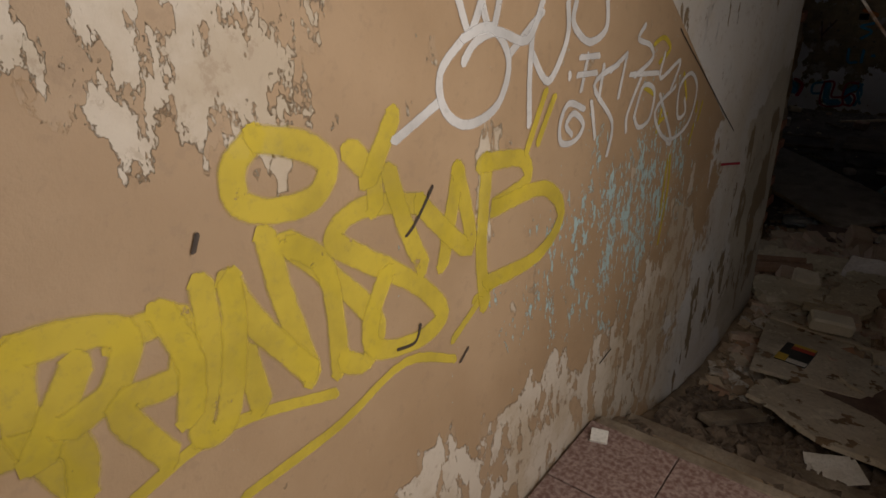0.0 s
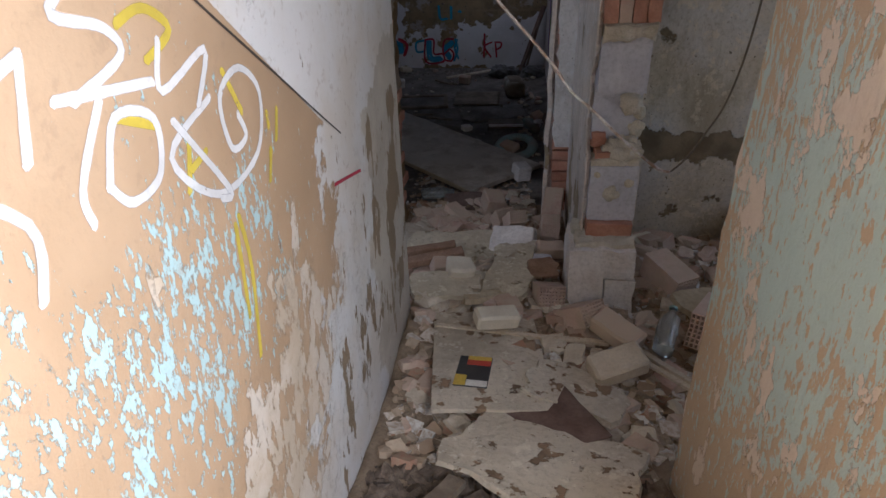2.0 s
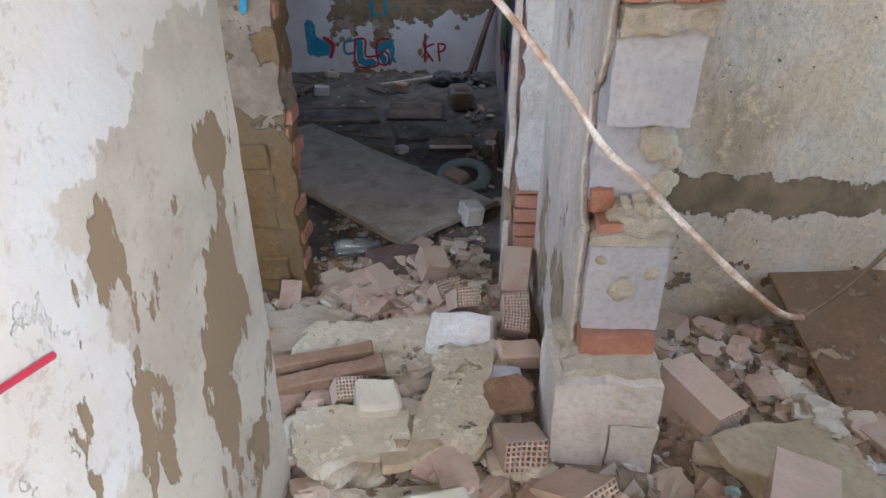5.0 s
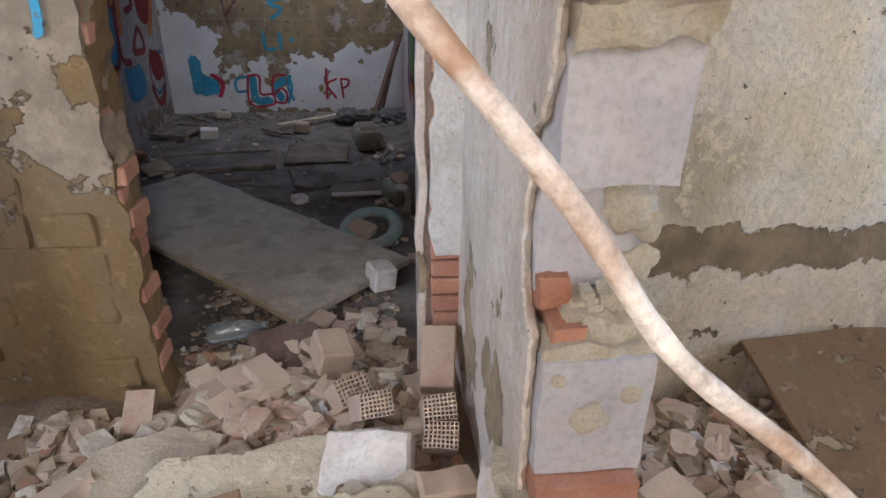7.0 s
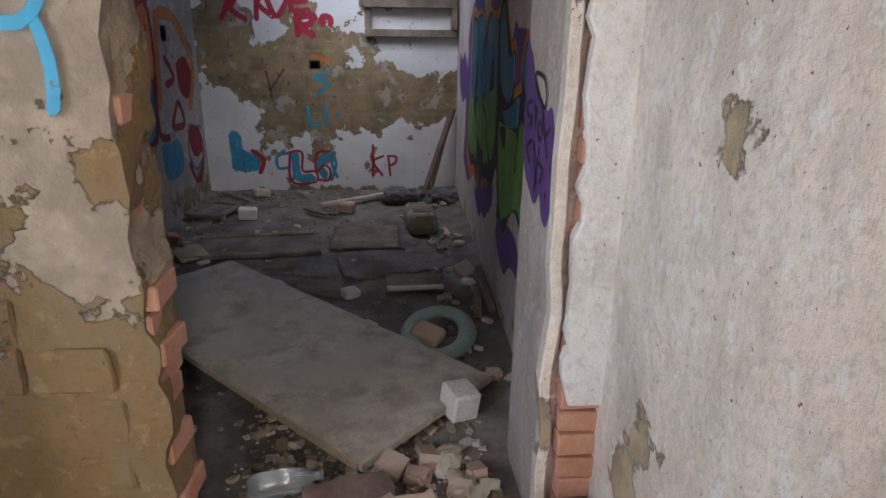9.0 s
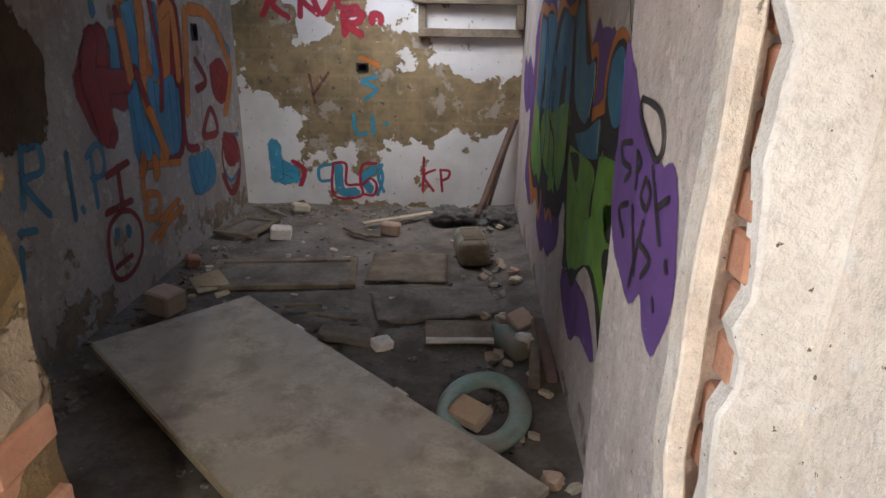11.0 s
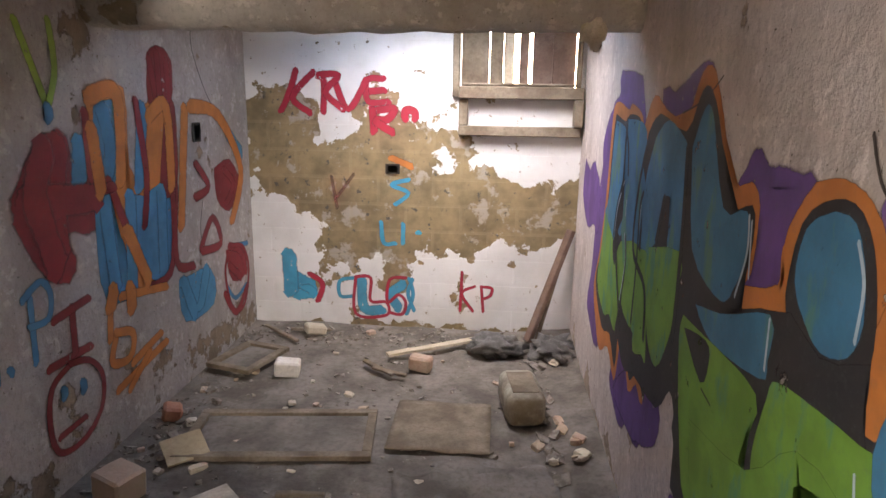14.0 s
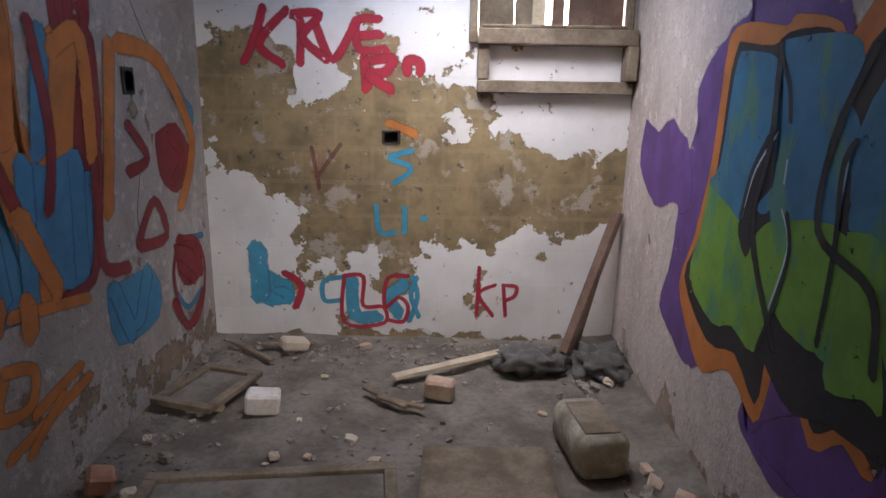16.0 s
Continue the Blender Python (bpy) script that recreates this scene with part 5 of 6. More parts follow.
stroke('B','crimson',0.06,[(-1.3,1.71),(-1.29,1.54)])
stroke('B','crimson',0.06,[(-1.3,1.69),(-1.14,1.71),(-1.19,1.63),(-1.28,1.62),(-1.15,1.54)])
stroke('B','crimson',0.06,[(-1.06,1.64),(-1.05,1.7),(-0.99,1.69),(-0.98,1.64)])
stroke('B','faded_red',0.025,[(-1.62,1.2),(-1.58,0.96)])
stroke('B','faded_red',0.025,[(-1.45,1.22),(-1.59,1.03)])
stroke('B','sky_blue',0.035,[(-1.24,0.86),(-1.22,0.7),(-1.13,0.7)])
stroke('B','sky_blue',0.035,[(-1.03,1.19),(-1.16,1.15),(-1.03,1.09),(-1.13,1.0)])
stroke('B','sky_blue',0.035,[(-1.07,0.85),(-1.07,0.7)])
stroke('B','sky_blue',0.035,[(-0.96,0.79),(-0.94,0.79)])
stroke('B','crimson',0.045,[(-1.81,0.43),(-1.71,0.35),(-1.75,0.21)])
stroke('B','sky_blue',0.03,[(-1.46,0.41),(-1.57,0.38),(-1.57,0.26),(-1.47,0.26)])
stroke('B','sky_blue',0.03,[(-1.02,0.42),(-0.99,0.29),(-1.04,0.13)])
stroke('B','crimson',0.024,[(-0.61,0.49),(-0.62,0.18)])
stroke('B','crimson',0.024,[(-0.51,0.38),(-0.61,0.32),(-0.52,0.18)])
stroke('B','crimson',0.024,[(-0.46,0.38),(-0.44,0.18)])
stroke('B','crimson',0.024,[(-0.46,0.38),(-0.38,0.37),(-0.39,0.31),(-0.45,0.28)])
stroke('B','orange_spray',0.05,[(-1.16,1.35),(-1.01,1.29)])
stroke('L','lime',0.04,[(8.9,2.04),(9.03,1.7)])
stroke('L','lime',0.04,[(9.09,2.06),(9.1,1.87),(9.04,1.72)])
stroke('L','blue_dk',0.06,[(9.03,1.7),(9.03,1.66)])
stroke('L','red_dk',0.035,[(10.72,0.73),(10.62,0.56),(10.71,0.26),(10.92,0.24),(11.03,0.49),(10.94,0.68),(10.74,0.73)])
stroke('L','blue_dk',0.035,[(8.59,0.99),(8.57,0.65)])
stroke('L','blue_dk',0.035,[(8.79,0.94),(8.78,0.66)])
stroke('L','blue_dk',0.035,[(8.75,0.94),(8.86,0.99),(8.91,0.92),(8.88,0.82),(8.77,0.82)])
stroke('L','blue_dk',0.035,[(8.64,0.69),(8.65,0.67)])
stroke('L','blue_dk',0.035,[(10.72,0.73),(11.03,0.69)])
stroke('L','blue_dk',0.035,[(10.64,0.45),(10.77,0.33),(10.97,0.38)])
stroke('L','red_dk',0.045,[(8.91,0.8),(9.15,0.83)])
stroke('L','red_dk',0.045,[(9.03,0.82),(9.02,0.61)])
stroke('L','red_dk',0.045,[(8.85,0.6),(9.13,0.6)])
stroke('L','red_dk',0.035,[(8.98,0.57),(8.85,0.51),(8.81,0.35),(8.85,0.2),(9.02,0.18),(9.16,0.27),(9.19,0.43),(9.1,0.54),(8.98,0.57)])
stroke('L','red_dk',0.035,[(8.86,0.27),(9.04,0.28)])
stroke('L','blue_dk',0.05,[(8.92,0.47),(8.92,0.44)])
stroke('L','blue_dk',0.05,[(9.05,0.45),(9.05,0.41)])
stroke('L','orange_spray',0.05,[(9.33,0.58),(9.28,0.45),(9.43,0.42),(9.47,0.54),(9.33,0.59)])
stroke('L','orange_spray',0.05,[(9.45,0.38),(9.74,0.44)])
stroke('L','orange_spray',0.05,[(9.3,0.29),(9.79,0.37)])
stroke('L','orange_spray',0.05,[(9.4,0.25),(9.61,0.38)])
stroke('L','orange_spray',0.05,[(9.31,0.78),(9.28,0.57)])
stroke('L','orange_spray',0.05,[(9.4,0.76),(9.84,0.69)])
stroke('C','yellow',0.042,[(1.52,2.09),(1.48,2.06),(1.48,2.01),(1.54,1.98),(1.61,1.98),(1.64,2.02),(1.6,2.06),(1.52,2.09)])
stroke('C','yellow',0.042,[(1.79,2.06),(1.72,1.97)])
stroke('C','yellow',0.042,[(1.69,2.03),(1.73,1.97),(1.73,1.92)])
stroke('C','yellow',0.042,[(1.84,1.89),(1.7,1.93),(1.63,1.9),(1.69,1.84),(1.82,1.73),(1.89,1.63),(1.81,1.61),(1.7,1.65),(1.69,1.71),(1.74,1.79)])
stroke('C','yellow',0.042,[(1.77,1.97),(1.8,1.86),(1.84,1.76)])
stroke('C','yellow',0.042,[(1.96,1.92),(1.9,1.74)])
stroke('C','yellow',0.042,[(1.96,1.92),(1.99,1.74),(1.84,1.89)])
stroke('C','yellow',0.042,[(2.06,1.91),(2.03,1.72),(2.04,1.58)])
stroke('C','yellow',0.042,[(2.04,1.91),(2.19,1.88),(2.21,1.82),(2.07,1.8),(2.29,1.78),(2.38,1.68),(2.27,1.61),(2.05,1.63)])
stroke('C','yellow',0.042,[(1.51,1.95),(1.52,1.85),(1.55,1.68)])
stroke('C','yellow',0.042,[(1.54,1.93),(1.61,1.85),(1.61,1.66)])
stroke('C','yellow',0.042,[(1.55,1.92),(1.7,1.72),(1.67,1.64),(1.62,1.67)])
stroke('C','yellow',0.042,[(1.44,1.79),(1.45,1.69)])
stroke('C','yellow',0.042,[(1.4,1.92),(1.39,1.81),(1.35,1.71),(1.39,1.7),(1.43,1.82),(1.44,1.91)])
stroke('C','yellow',0.042,[(1.44,1.91),(1.46,1.84),(1.55,1.69)])
stroke('C','yellow',0.042,[(1.34,1.91),(1.36,1.82),(1.34,1.74)])
stroke('C','yellow',0.042,[(1.18,1.94),(1.16,1.85),(1.19,1.72)])
stroke('C','yellow',0.042,[(1.18,1.94),(1.24,1.93),(1.29,1.9),(1.26,1.84),(1.2,1.82)])
stroke('C','yellow',0.042,[(1.28,1.9),(1.36,1.89),(1.34,1.81),(1.26,1.81),(1.3,1.7)])
stroke('C','yellow',0.042,[(1.13,1.83),(1.2,1.8),(1.19,1.72)])
stroke('C','yellow',0.042,[(1.23,1.89),(1.16,1.8)])
stroke('C','yellow',0.022,[(1.24,1.67),(1.39,1.69),(1.59,1.62)])
stroke('C','yellow',0.022,[(1.39,1.55),(1.59,1.55),(1.77,1.58),(1.92,1.5)])
stroke('C','yellow',0.022,[(2.26,1.9),(2.33,1.99)])
stroke('C','yellow',0.022,[(2.21,1.89),(2.29,2.01)])
stroke('C','yellow',0.022,[(1.92,1.55),(2.02,1.6)])
stroke('C','yellow',0.022,[(2.0,1.61),(2.14,1.62)])
stroke('C','white_spray',0.02,[(1.99,2.16),(1.92,2.11),(1.93,2.04),(2.0,2.0),(2.1,2.02),(2.14,2.1),(2.08,2.17),(1.99,2.16)])
stroke('C','white_spray',0.02,[(1.98,2.23),(2.01,2.17),(2.05,2.22)])
stroke('C','white_spray',0.02,[(2.05,2.22),(2.08,2.16),(2.11,2.22)])
stroke('C','white_spray',0.02,[(1.99,2.12),(2.03,2.15),(2.1,2.16),(2.21,2.13),(2.27,2.2)])
stroke('C','white_spray',0.02,[(2.14,2.11),(2.27,2.18)])
stroke('C','white_spray',0.02,[(2.23,2.14),(2.22,2.05),(2.22,1.95)])
stroke('C','white_spray',0.02,[(2.23,2.1),(2.3,2.03),(2.38,2.11),(2.38,2.19)])
stroke('C','white_spray',0.02,[(2.42,2.19),(2.41,2.14),(2.49,2.09),(2.58,2.11),(2.58,2.18)])
stroke('C','white_spray',0.02,[(1.91,2.06),(1.79,2.02)])
stroke('C','white_spray',0.016,[(2.4,2.03),(2.4,2.02)])
stroke('C','white_spray',0.016,[(2.37,2.0),(2.37,2.0)])
stroke('C','white_spray',0.016,[(2.49,2.06),(2.46,1.98)])
stroke('C','white_spray',0.016,[(2.45,2.06),(2.55,2.05)])
stroke('C','white_spray',0.016,[(2.44,2.02),(2.54,2.01)])
stroke('C','white_spray',0.016,[(2.58,2.02),(2.56,1.94)])
stroke('C','white_spray',0.016,[(2.67,2.01),(2.53,1.98),(2.65,1.86),(2.63,1.77)])
stroke('C','white_spray',0.016,[(2.72,2.03),(2.68,1.92)])
stroke('C','white_spray',0.016,[(2.72,2.03),(2.62,2.0)])
stroke('C','white_spray',0.016,[(2.48,1.93),(2.4,1.96),(2.36,1.92),(2.37,1.87),(2.44,1.86),(2.48,1.89),(2.43,1.93),(2.39,1.91),(2.42,1.88)])
stroke('C','white_spray',0.016,[(2.52,1.94),(2.55,1.84)])
stroke('C','white_spray',0.016,[(2.83,2.09),(2.79,2.06),(2.88,2.03),(2.9,1.99),(2.78,1.96)])
stroke('C','white_spray',0.016,[(2.75,1.97),(2.96,1.94)])
stroke('C','white_spray',0.016,[(2.83,1.95),(2.75,1.86),(2.75,1.81)])
stroke('C','white_spray',0.016,[(2.8,1.84),(2.84,1.8),(2.92,1.81),(2.94,1.89),(2.85,1.92),(2.8,1.84)])
stroke('C','white_spray',0.016,[(3.0,1.99),(2.98,1.92),(3.14,1.95),(3.08,1.87)])
stroke('C','white_spray',0.016,[(3.12,1.87),(2.96,1.82),(3.09,1.7),(3.28,1.71),(3.34,1.82),(3.26,1.89),(3.16,1.86),(3.17,1.76),(3.24,1.76),(3.22,1.81)])
stroke('C','white_spray',0.016,[(2.99,1.87),(3.13,1.69),(3.09,1.69)])
stroke('C','yellow',0.016,[(2.91,2.03),(2.98,2.04),(3.04,2.0),(2.96,1.97)])
stroke('C','yellow',0.016,[(2.85,1.92),(2.94,1.88)])
stroke('C','yellow',0.016,[(3.02,1.82),(2.99,1.75)])
stroke('C','yellow',0.016,[(3.07,1.79),(3.01,1.78)])
stroke('C','yellow',0.016,[(3.19,1.9),(3.24,1.81)])
stroke('C','yellow',0.016,[(3.36,1.77),(3.36,1.74)])
stroke('C','yellow',0.016,[(3.42,1.76),(3.39,1.7)])
stroke('C','yellow',0.016,[(3.14,1.63),(3.15,1.51),(3.11,1.31)])
stroke('C','yellow',0.016,[(3.12,1.62),(3.1,1.42)])
stroke('C','yellow',0.016,[(3.35,1.69),(3.32,1.63)])
stroke('L','crack',0.007,[(10.35,2.2),(10.35,2.04),(10.5,1.79),(10.69,1.61),(10.77,1.47)])
stroke('L','crack',0.007,[(10.38,1.17),(10.3,0.93),(10.36,0.77)])
stroke('R','crack',0.008,[(7.53,1.71),(7.49,1.64),(7.43,1.59),(7.38,1.51),(7.39,1.47)])
stroke('R','crack',0.006,[(8.6,1.73),(8.39,1.77),(8.25,1.83)])
stroke('R','crack',0.006,[(8.15,0.99),(8.07,0.98)])
stroke('C','crack',0.006,[(3.11,2.05),(3.2,1.99),(3.45,1.83),(3.68,1.68),(3.9,1.54)])
stroke('C','crack',0.008,[(1.88,1.91),(1.83,1.86),(1.8,1.84)])
stroke('C','crack',0.008,[(1.82,1.64),(1.8,1.61),(1.75,1.62)])
stroke('C','crack',0.008,[(1.97,1.5),(1.94,1.48)])
stroke('C','crack',0.008,[(2.68,1.04),(2.76,1.05)])
stroke('C','crack',0.008,[(1.41,1.99),(1.4,1.97)])
stroke('C','crimson',0.012,[(3.78,1.42),(3.9,1.39),(4.09,1.34)])
stroke('L','blue_dk',0.035,[(8.27,1.08),(8.21,0.81)])
stroke('L','blue_dk',0.035,[(8.27,1.07),(8.39,1.06),(8.38,0.95),(8.25,0.93),(8.29,0.84),(8.38,0.73)])
stroke('L','blue_dk',0.035,[(8.15,0.71),(8.26,0.69)])
stroke('L','blue_dk',0.035,[(8.14,0.64),(8.11,0.49)])
stroke('T','sky_blue',0.03,[(-1.16,1.63),(-1.13,1.63),(-1.1,1.65),(-1.08,1.68)])
stroke('T','sky_blue',0.03,[(-1.1,1.64),(-1.09,1.61),(-1.08,1.53),(-1.09,1.45)])
fill('R','purple',1,[(9.264,1.863),(9.726,1.897),(9.72,1.806),(9.858,1.746),(10.013,1.665),(10.123,1.549),(10.106,1.389),(10.185,1.216),(10.214,0.96),(10.26,0.737),(10.325,0.55),(10.141,0.477),(9.946,0.425),(9.812,0.508),(9.526,0.609),(9.379,0.553),(9.432,0.44),(9.332,0.391),(9.135,0.357),(9.032,0.446),(8.944,0.437),(8.754,0.528),(8.906,1.227)],0.03)
fill('R','purple',2,[(10.819,1.397),(10.612,1.336),(10.423,1.399),(10.167,1.267),(10.135,1.051),(10.323,1.071),(10.558,1.02),(10.85,1.172)],0.03)
fill('R','purple',3,[(8.882,1.798),(8.659,1.793),(8.444,1.858),(8.347,1.825),(8.437,1.683),(8.763,1.691)],0.03)
fill('R','purple',4,[(8.069,1.547),(8.004,1.622),(7.962,1.644),(7.887,1.602),(7.795,1.609),(7.697,1.597),(7.76,1.499),(7.75,1.385),(7.937,1.315),(7.928,1.49)],0.03)
fill('R','purple',5,[(9.334,0.426),(9.071,0.63),(8.684,0.734),(8.54,0.696),(8.614,0.556),(8.873,0.446),(9.112,0.423)],0.03)
fill('R','purple',6,[(7.243,1.728),(7.231,1.624),(7.377,1.382),(7.447,1.479),(7.457,1.632),(7.401,1.64),(7.345,1.638)],0.03)
fill('R','purple',7,[(8.316,0.529),(7.954,0.61),(7.72,0.608),(7.54,0.503),(7.728,0.479),(7.873,0.452),(8.023,0.348),(8.292,0.44)],0.03)
fill('R','orange_spray',8,[(9.116,1.677),(9.16,1.667),(9.224,1.719),(9.427,1.757),(9.485,1.731),(9.73,1.767),(9.867,1.742),(9.898,1.649),(9.923,1.268),(10.008,0.954),(10.12,0.724),(9.963,0.546),(9.78,0.459),(9.56,0.564),(9.345,0.478),(9.295,0.615),(9.256,0.781),(9.183,0.761),(9.032,0.572),(8.904,0.662),(8.783,0.631),(8.8,0.844),(8.941,1.356)],0.012)
fill('R','orange_spray',9,[(9.151,1.658),(9.006,1.786),(8.817,1.733),(8.564,1.71),(8.434,1.845),(8.333,1.84),(8.242,1.734),(8.094,1.565),(7.988,1.574),(7.935,1.533),(7.932,1.384),(7.987,1.334),(7.781,1.385),(7.782,1.471),(7.715,1.582),(7.624,1.624),(7.533,1.612),(7.461,1.552),(7.391,1.425),(7.391,1.296),(7.426,1.252),(7.476,1.251),(7.671,1.255),(7.704,1.241),(7.834,1.204),(8.509,0.919)],0.012)
fill('R','orange_spray',10,[(7.236,1.653),(7.233,1.582),(7.353,1.369),(7.411,1.246),(7.465,1.266),(7.447,1.403),(7.344,1.573)],0.012)
fill('R','black',11,[(9.801,1.71),(9.547,1.678),(9.453,1.712),(9.244,1.699),(9.148,1.625),(9.081,1.512),(9.048,1.592),(8.87,1.099),(8.755,0.68),(8.819,0.685),(8.915,0.699),(9.023,0.621),(9.089,0.699),(9.183,0.814),(9.266,0.817),(9.328,0.716),(9.353,0.535),(9.535,0.638),(9.779,0.594),(10.069,0.765),(9.95,0.967),(9.864,1.253),(9.841,1.606)],0.006)
fill('R','black',12,[(9.047,1.651),(8.894,1.722),(8.55,1.671),(8.422,1.794),(8.329,1.787),(8.227,1.676),(8.086,1.506),(7.966,1.527),(7.94,1.448),(7.986,1.278),(8.022,1.256),(7.776,1.334),(7.732,1.247),(7.441,1.247),(7.371,1.257),(7.313,1.204),(8.236,0.555),(8.344,0.76),(8.446,0.847),(8.589,0.714),(8.969,0.675),(9.201,0.627),(9.477,0.92)],0.006)
fill('R','black',13,[(7.694,1.275),(7.742,1.387),(7.717,1.53),(7.615,1.593),(7.528,1.583),(7.471,1.505),(7.443,1.387),(7.461,1.269),(7.508,1.24)],0.006)
fill('R','black',14,[(7.441,1.36),(7.425,1.245),(7.321,1.048),(7.205,0.712),(7.413,0.531),(7.586,0.697),(7.762,0.76),(7.919,0.705),(8.064,0.558),(8.23,0.622),(8.37,0.845),(7.818,1.323),(7.587,1.309)],0.006)
fill('R','blue_dk2',15,[(9.778,1.677),(9.559,1.654),(9.477,1.594),(9.426,1.45),(9.513,1.401),(9.585,1.236),(9.643,1.087),(9.919,1.18),(9.84,1.277),(9.811,1.586)],0.006)
fill('R','green',16,[(9.921,1.184),(9.631,1.095),(9.557,0.991),(9.495,1.097),(9.362,1.191),(9.3,1.077),(9.325,0.926),(9.408,0.698),(9.584,0.726),(9.748,0.676),(10.014,0.781),(9.952,0.995)],0.006)
fill('R','blue_dk2',17,[(9.534,1.161),(9.439,1.236),(9.363,1.323),(9.369,1.239),(9.454,1.156)],0.004)
fill('R','blue_dk2',18,[(9.407,1.685),(9.248,1.675),(9.157,1.569),(9.032,1.423),(9.086,1.34),(9.075,1.17),(9.292,1.166),(9.311,1.21),(9.175,1.28),(9.174,1.315),(9.324,1.347),(9.379,1.426),(9.365,1.493)],0.006)
fill('R','green',19,[(9.291,1.162),(9.076,1.173),(9.047,1.014),(9.08,0.873),(9.111,0.83),(9.309,0.87),(9.27,1.032)],0.006)
fill('R','blue_dk2',20,[(8.93,1.635),(8.767,1.7),(8.546,1.645),(8.504,1.578),(8.485,1.303),(8.639,1.262),(8.63,1.435),(8.743,1.434),(8.802,1.262),(9.005,1.218),(9.043,1.44)],0.006)
fill('R','blue_dk2',21,[(8.463,1.629),(8.379,1.746),(8.301,1.719),(8.151,1.492),(7.991,1.51),(7.961,1.43),(8.035,1.294),(8.14,1.267),(8.365,1.339)],0.006)
fill('R','blue_dk2',22,[(8.278,1.191),(8.043,1.237),(7.8,1.32),(7.786,1.224),(7.815,1.175),(8.12,1.141)],0.006)
fill('R','blue_dk2',23,[(7.608,1.572),(7.543,1.562),(7.493,1.481),(7.484,1.39),(7.529,1.34),(7.618,1.339),(7.711,1.419),(7.696,1.523)],0.008)
fill('R','green',24,[(8.381,1.122),(8.108,1.133),(7.817,1.131),(7.842,1.007),(7.873,0.871),(7.841,0.832),(8.163,0.606),(8.318,0.813),(8.396,1.042)],0.006)
fill('R','green',25,[(8.987,1.199),(8.484,1.298),(8.486,1.124),(8.516,0.997),(8.64,0.846),(8.801,0.911)],0.006)
fill('R','green',26,[(7.755,1.161),(7.713,1.204),(7.435,1.229),(7.364,1.232),(7.31,1.193),(7.525,1.038),(7.554,1.078),(7.608,1.015),(7.748,0.919),(7.795,1.006)],0.006)
fill('R','blue_dk2',27,[(7.228,1.56),(7.228,1.418),(7.231,1.165),(7.332,1.118),(7.392,1.236),(7.346,1.383)],0.006)
fill('R','green',28,[(7.331,1.115),(7.234,1.157),(7.226,1.045),(7.225,0.835),(7.195,0.723),(7.293,0.921)],0.006)
fill('R','green',29,[(8.219,0.857),(7.817,0.942),(7.612,1.112),(7.395,1.096),(7.484,1.086),(7.604,1.042),(7.511,0.949),(7.344,1.018),(7.316,0.906),(7.238,0.686),(7.367,0.592),(7.535,0.731),(7.743,0.79),(8.105,0.639)],0.006)
fill('R','black',30,[(7.366,0.965),(7.38,0.833),(7.438,0.794),(7.545,0.864),(7.524,0.925)],0.004)
fill('R','black',31,[(8.358,1.093),(8.161,1.124),(8.123,1.082),(8.169,1.003)],0.005)
fill('R','black',32,[(9.358,1.33),(9.336,1.346),(9.173,1.312),(9.179,1.275),(9.323,1.194),(9.493,1.088),(9.547,0.987),(9.63,1.09),(9.469,1.142),(9.357,1.232)],0.004)
stroke('R','pale_spray',0.01,[(9.437,1.415),(9.55,1.288),(9.596,1.156)])
stroke('R','pale_spray',0.01,[(9.36,1.335),(9.36,1.266)])
stroke('R','pale_spray',0.01,[(9.351,1.186),(9.287,1.08),(9.346,0.872)])
stroke('R','pale_spray',0.01,[(9.066,1.357),(9.069,1.164),(9.06,0.898)])
stroke('R','pale_spray',0.01,[(7.966,1.506),(7.954,1.418),(7.995,1.304)])
stroke('R','pale_spray',0.01,[(7.792,1.315),(7.786,1.205)])
stroke('R','pale_spray',0.01,[(7.52,1.539),(7.486,1.474),(7.486,1.382)])
stroke('R','pale_spray',0.01,[(8.492,1.561),(8.477,1.314)])
stroke('R','pale_spray',0.008,[(7.948,1.496),(7.928,1.367)])
stroke('R','pale_spray',0.008,[(7.427,1.182),(7.4,1.08)])
stroke('R','black',0.022,[(9.493,1.662),(9.41,1.559),(9.373,1.452)])
stroke('R','black',0.022,[(9.467,1.422),(9.57,1.286),(9.618,1.112)])
stroke('R','black',0.022,[(9.043,1.415),(9.081,1.341),(9.061,1.119),(9.071,0.86)])
stroke('R','black',0.022,[(9.318,1.178),(9.276,1.065),(9.32,0.881),(9.384,0.712)])
stroke('L','red_dk',0.15,[(8.972,1.521),(8.895,1.365),(8.918,1.218),(8.972,1.033)])
stroke('L','red_dk',0.15,[(9.059,1.527),(9.01,1.349),(8.998,1.077)])
stroke('L','red_dk',0.15,[(8.86,1.346),(9.056,1.306),(9.269,1.288)])
stroke('L','blue',0.1,[(9.203,1.542),(9.182,1.378)])
stroke('L','blue',0.1,[(9.402,1.691),(9.435,1.488),(9.354,1.276),(9.37,0.814)])
stroke('L','blue',0.1,[(9.564,1.246),(9.51,0.758)])
stroke('L','blue',0.1,[(9.869,1.235),(9.829,0.782)])
stroke('L','blue',0.1,[(9.741,1.689),(9.656,1.293)])
stroke('L','blue',0.1,[(10.041,0.654),(10.152,0.416)])
stroke('L','blue',0.1,[(10.344,0.646),(10.234,0.447)])
stroke('L','blue',0.1,[(10.819,1.508),(10.998,1.377)])
stroke('L','orange_spray',0.09,[(9.307,1.755),(9.527,1.764),(9.496,1.342)])
stroke('L','orange_spray',0.09,[(9.802,1.659),(9.986,1.703),(9.985,1.253)])
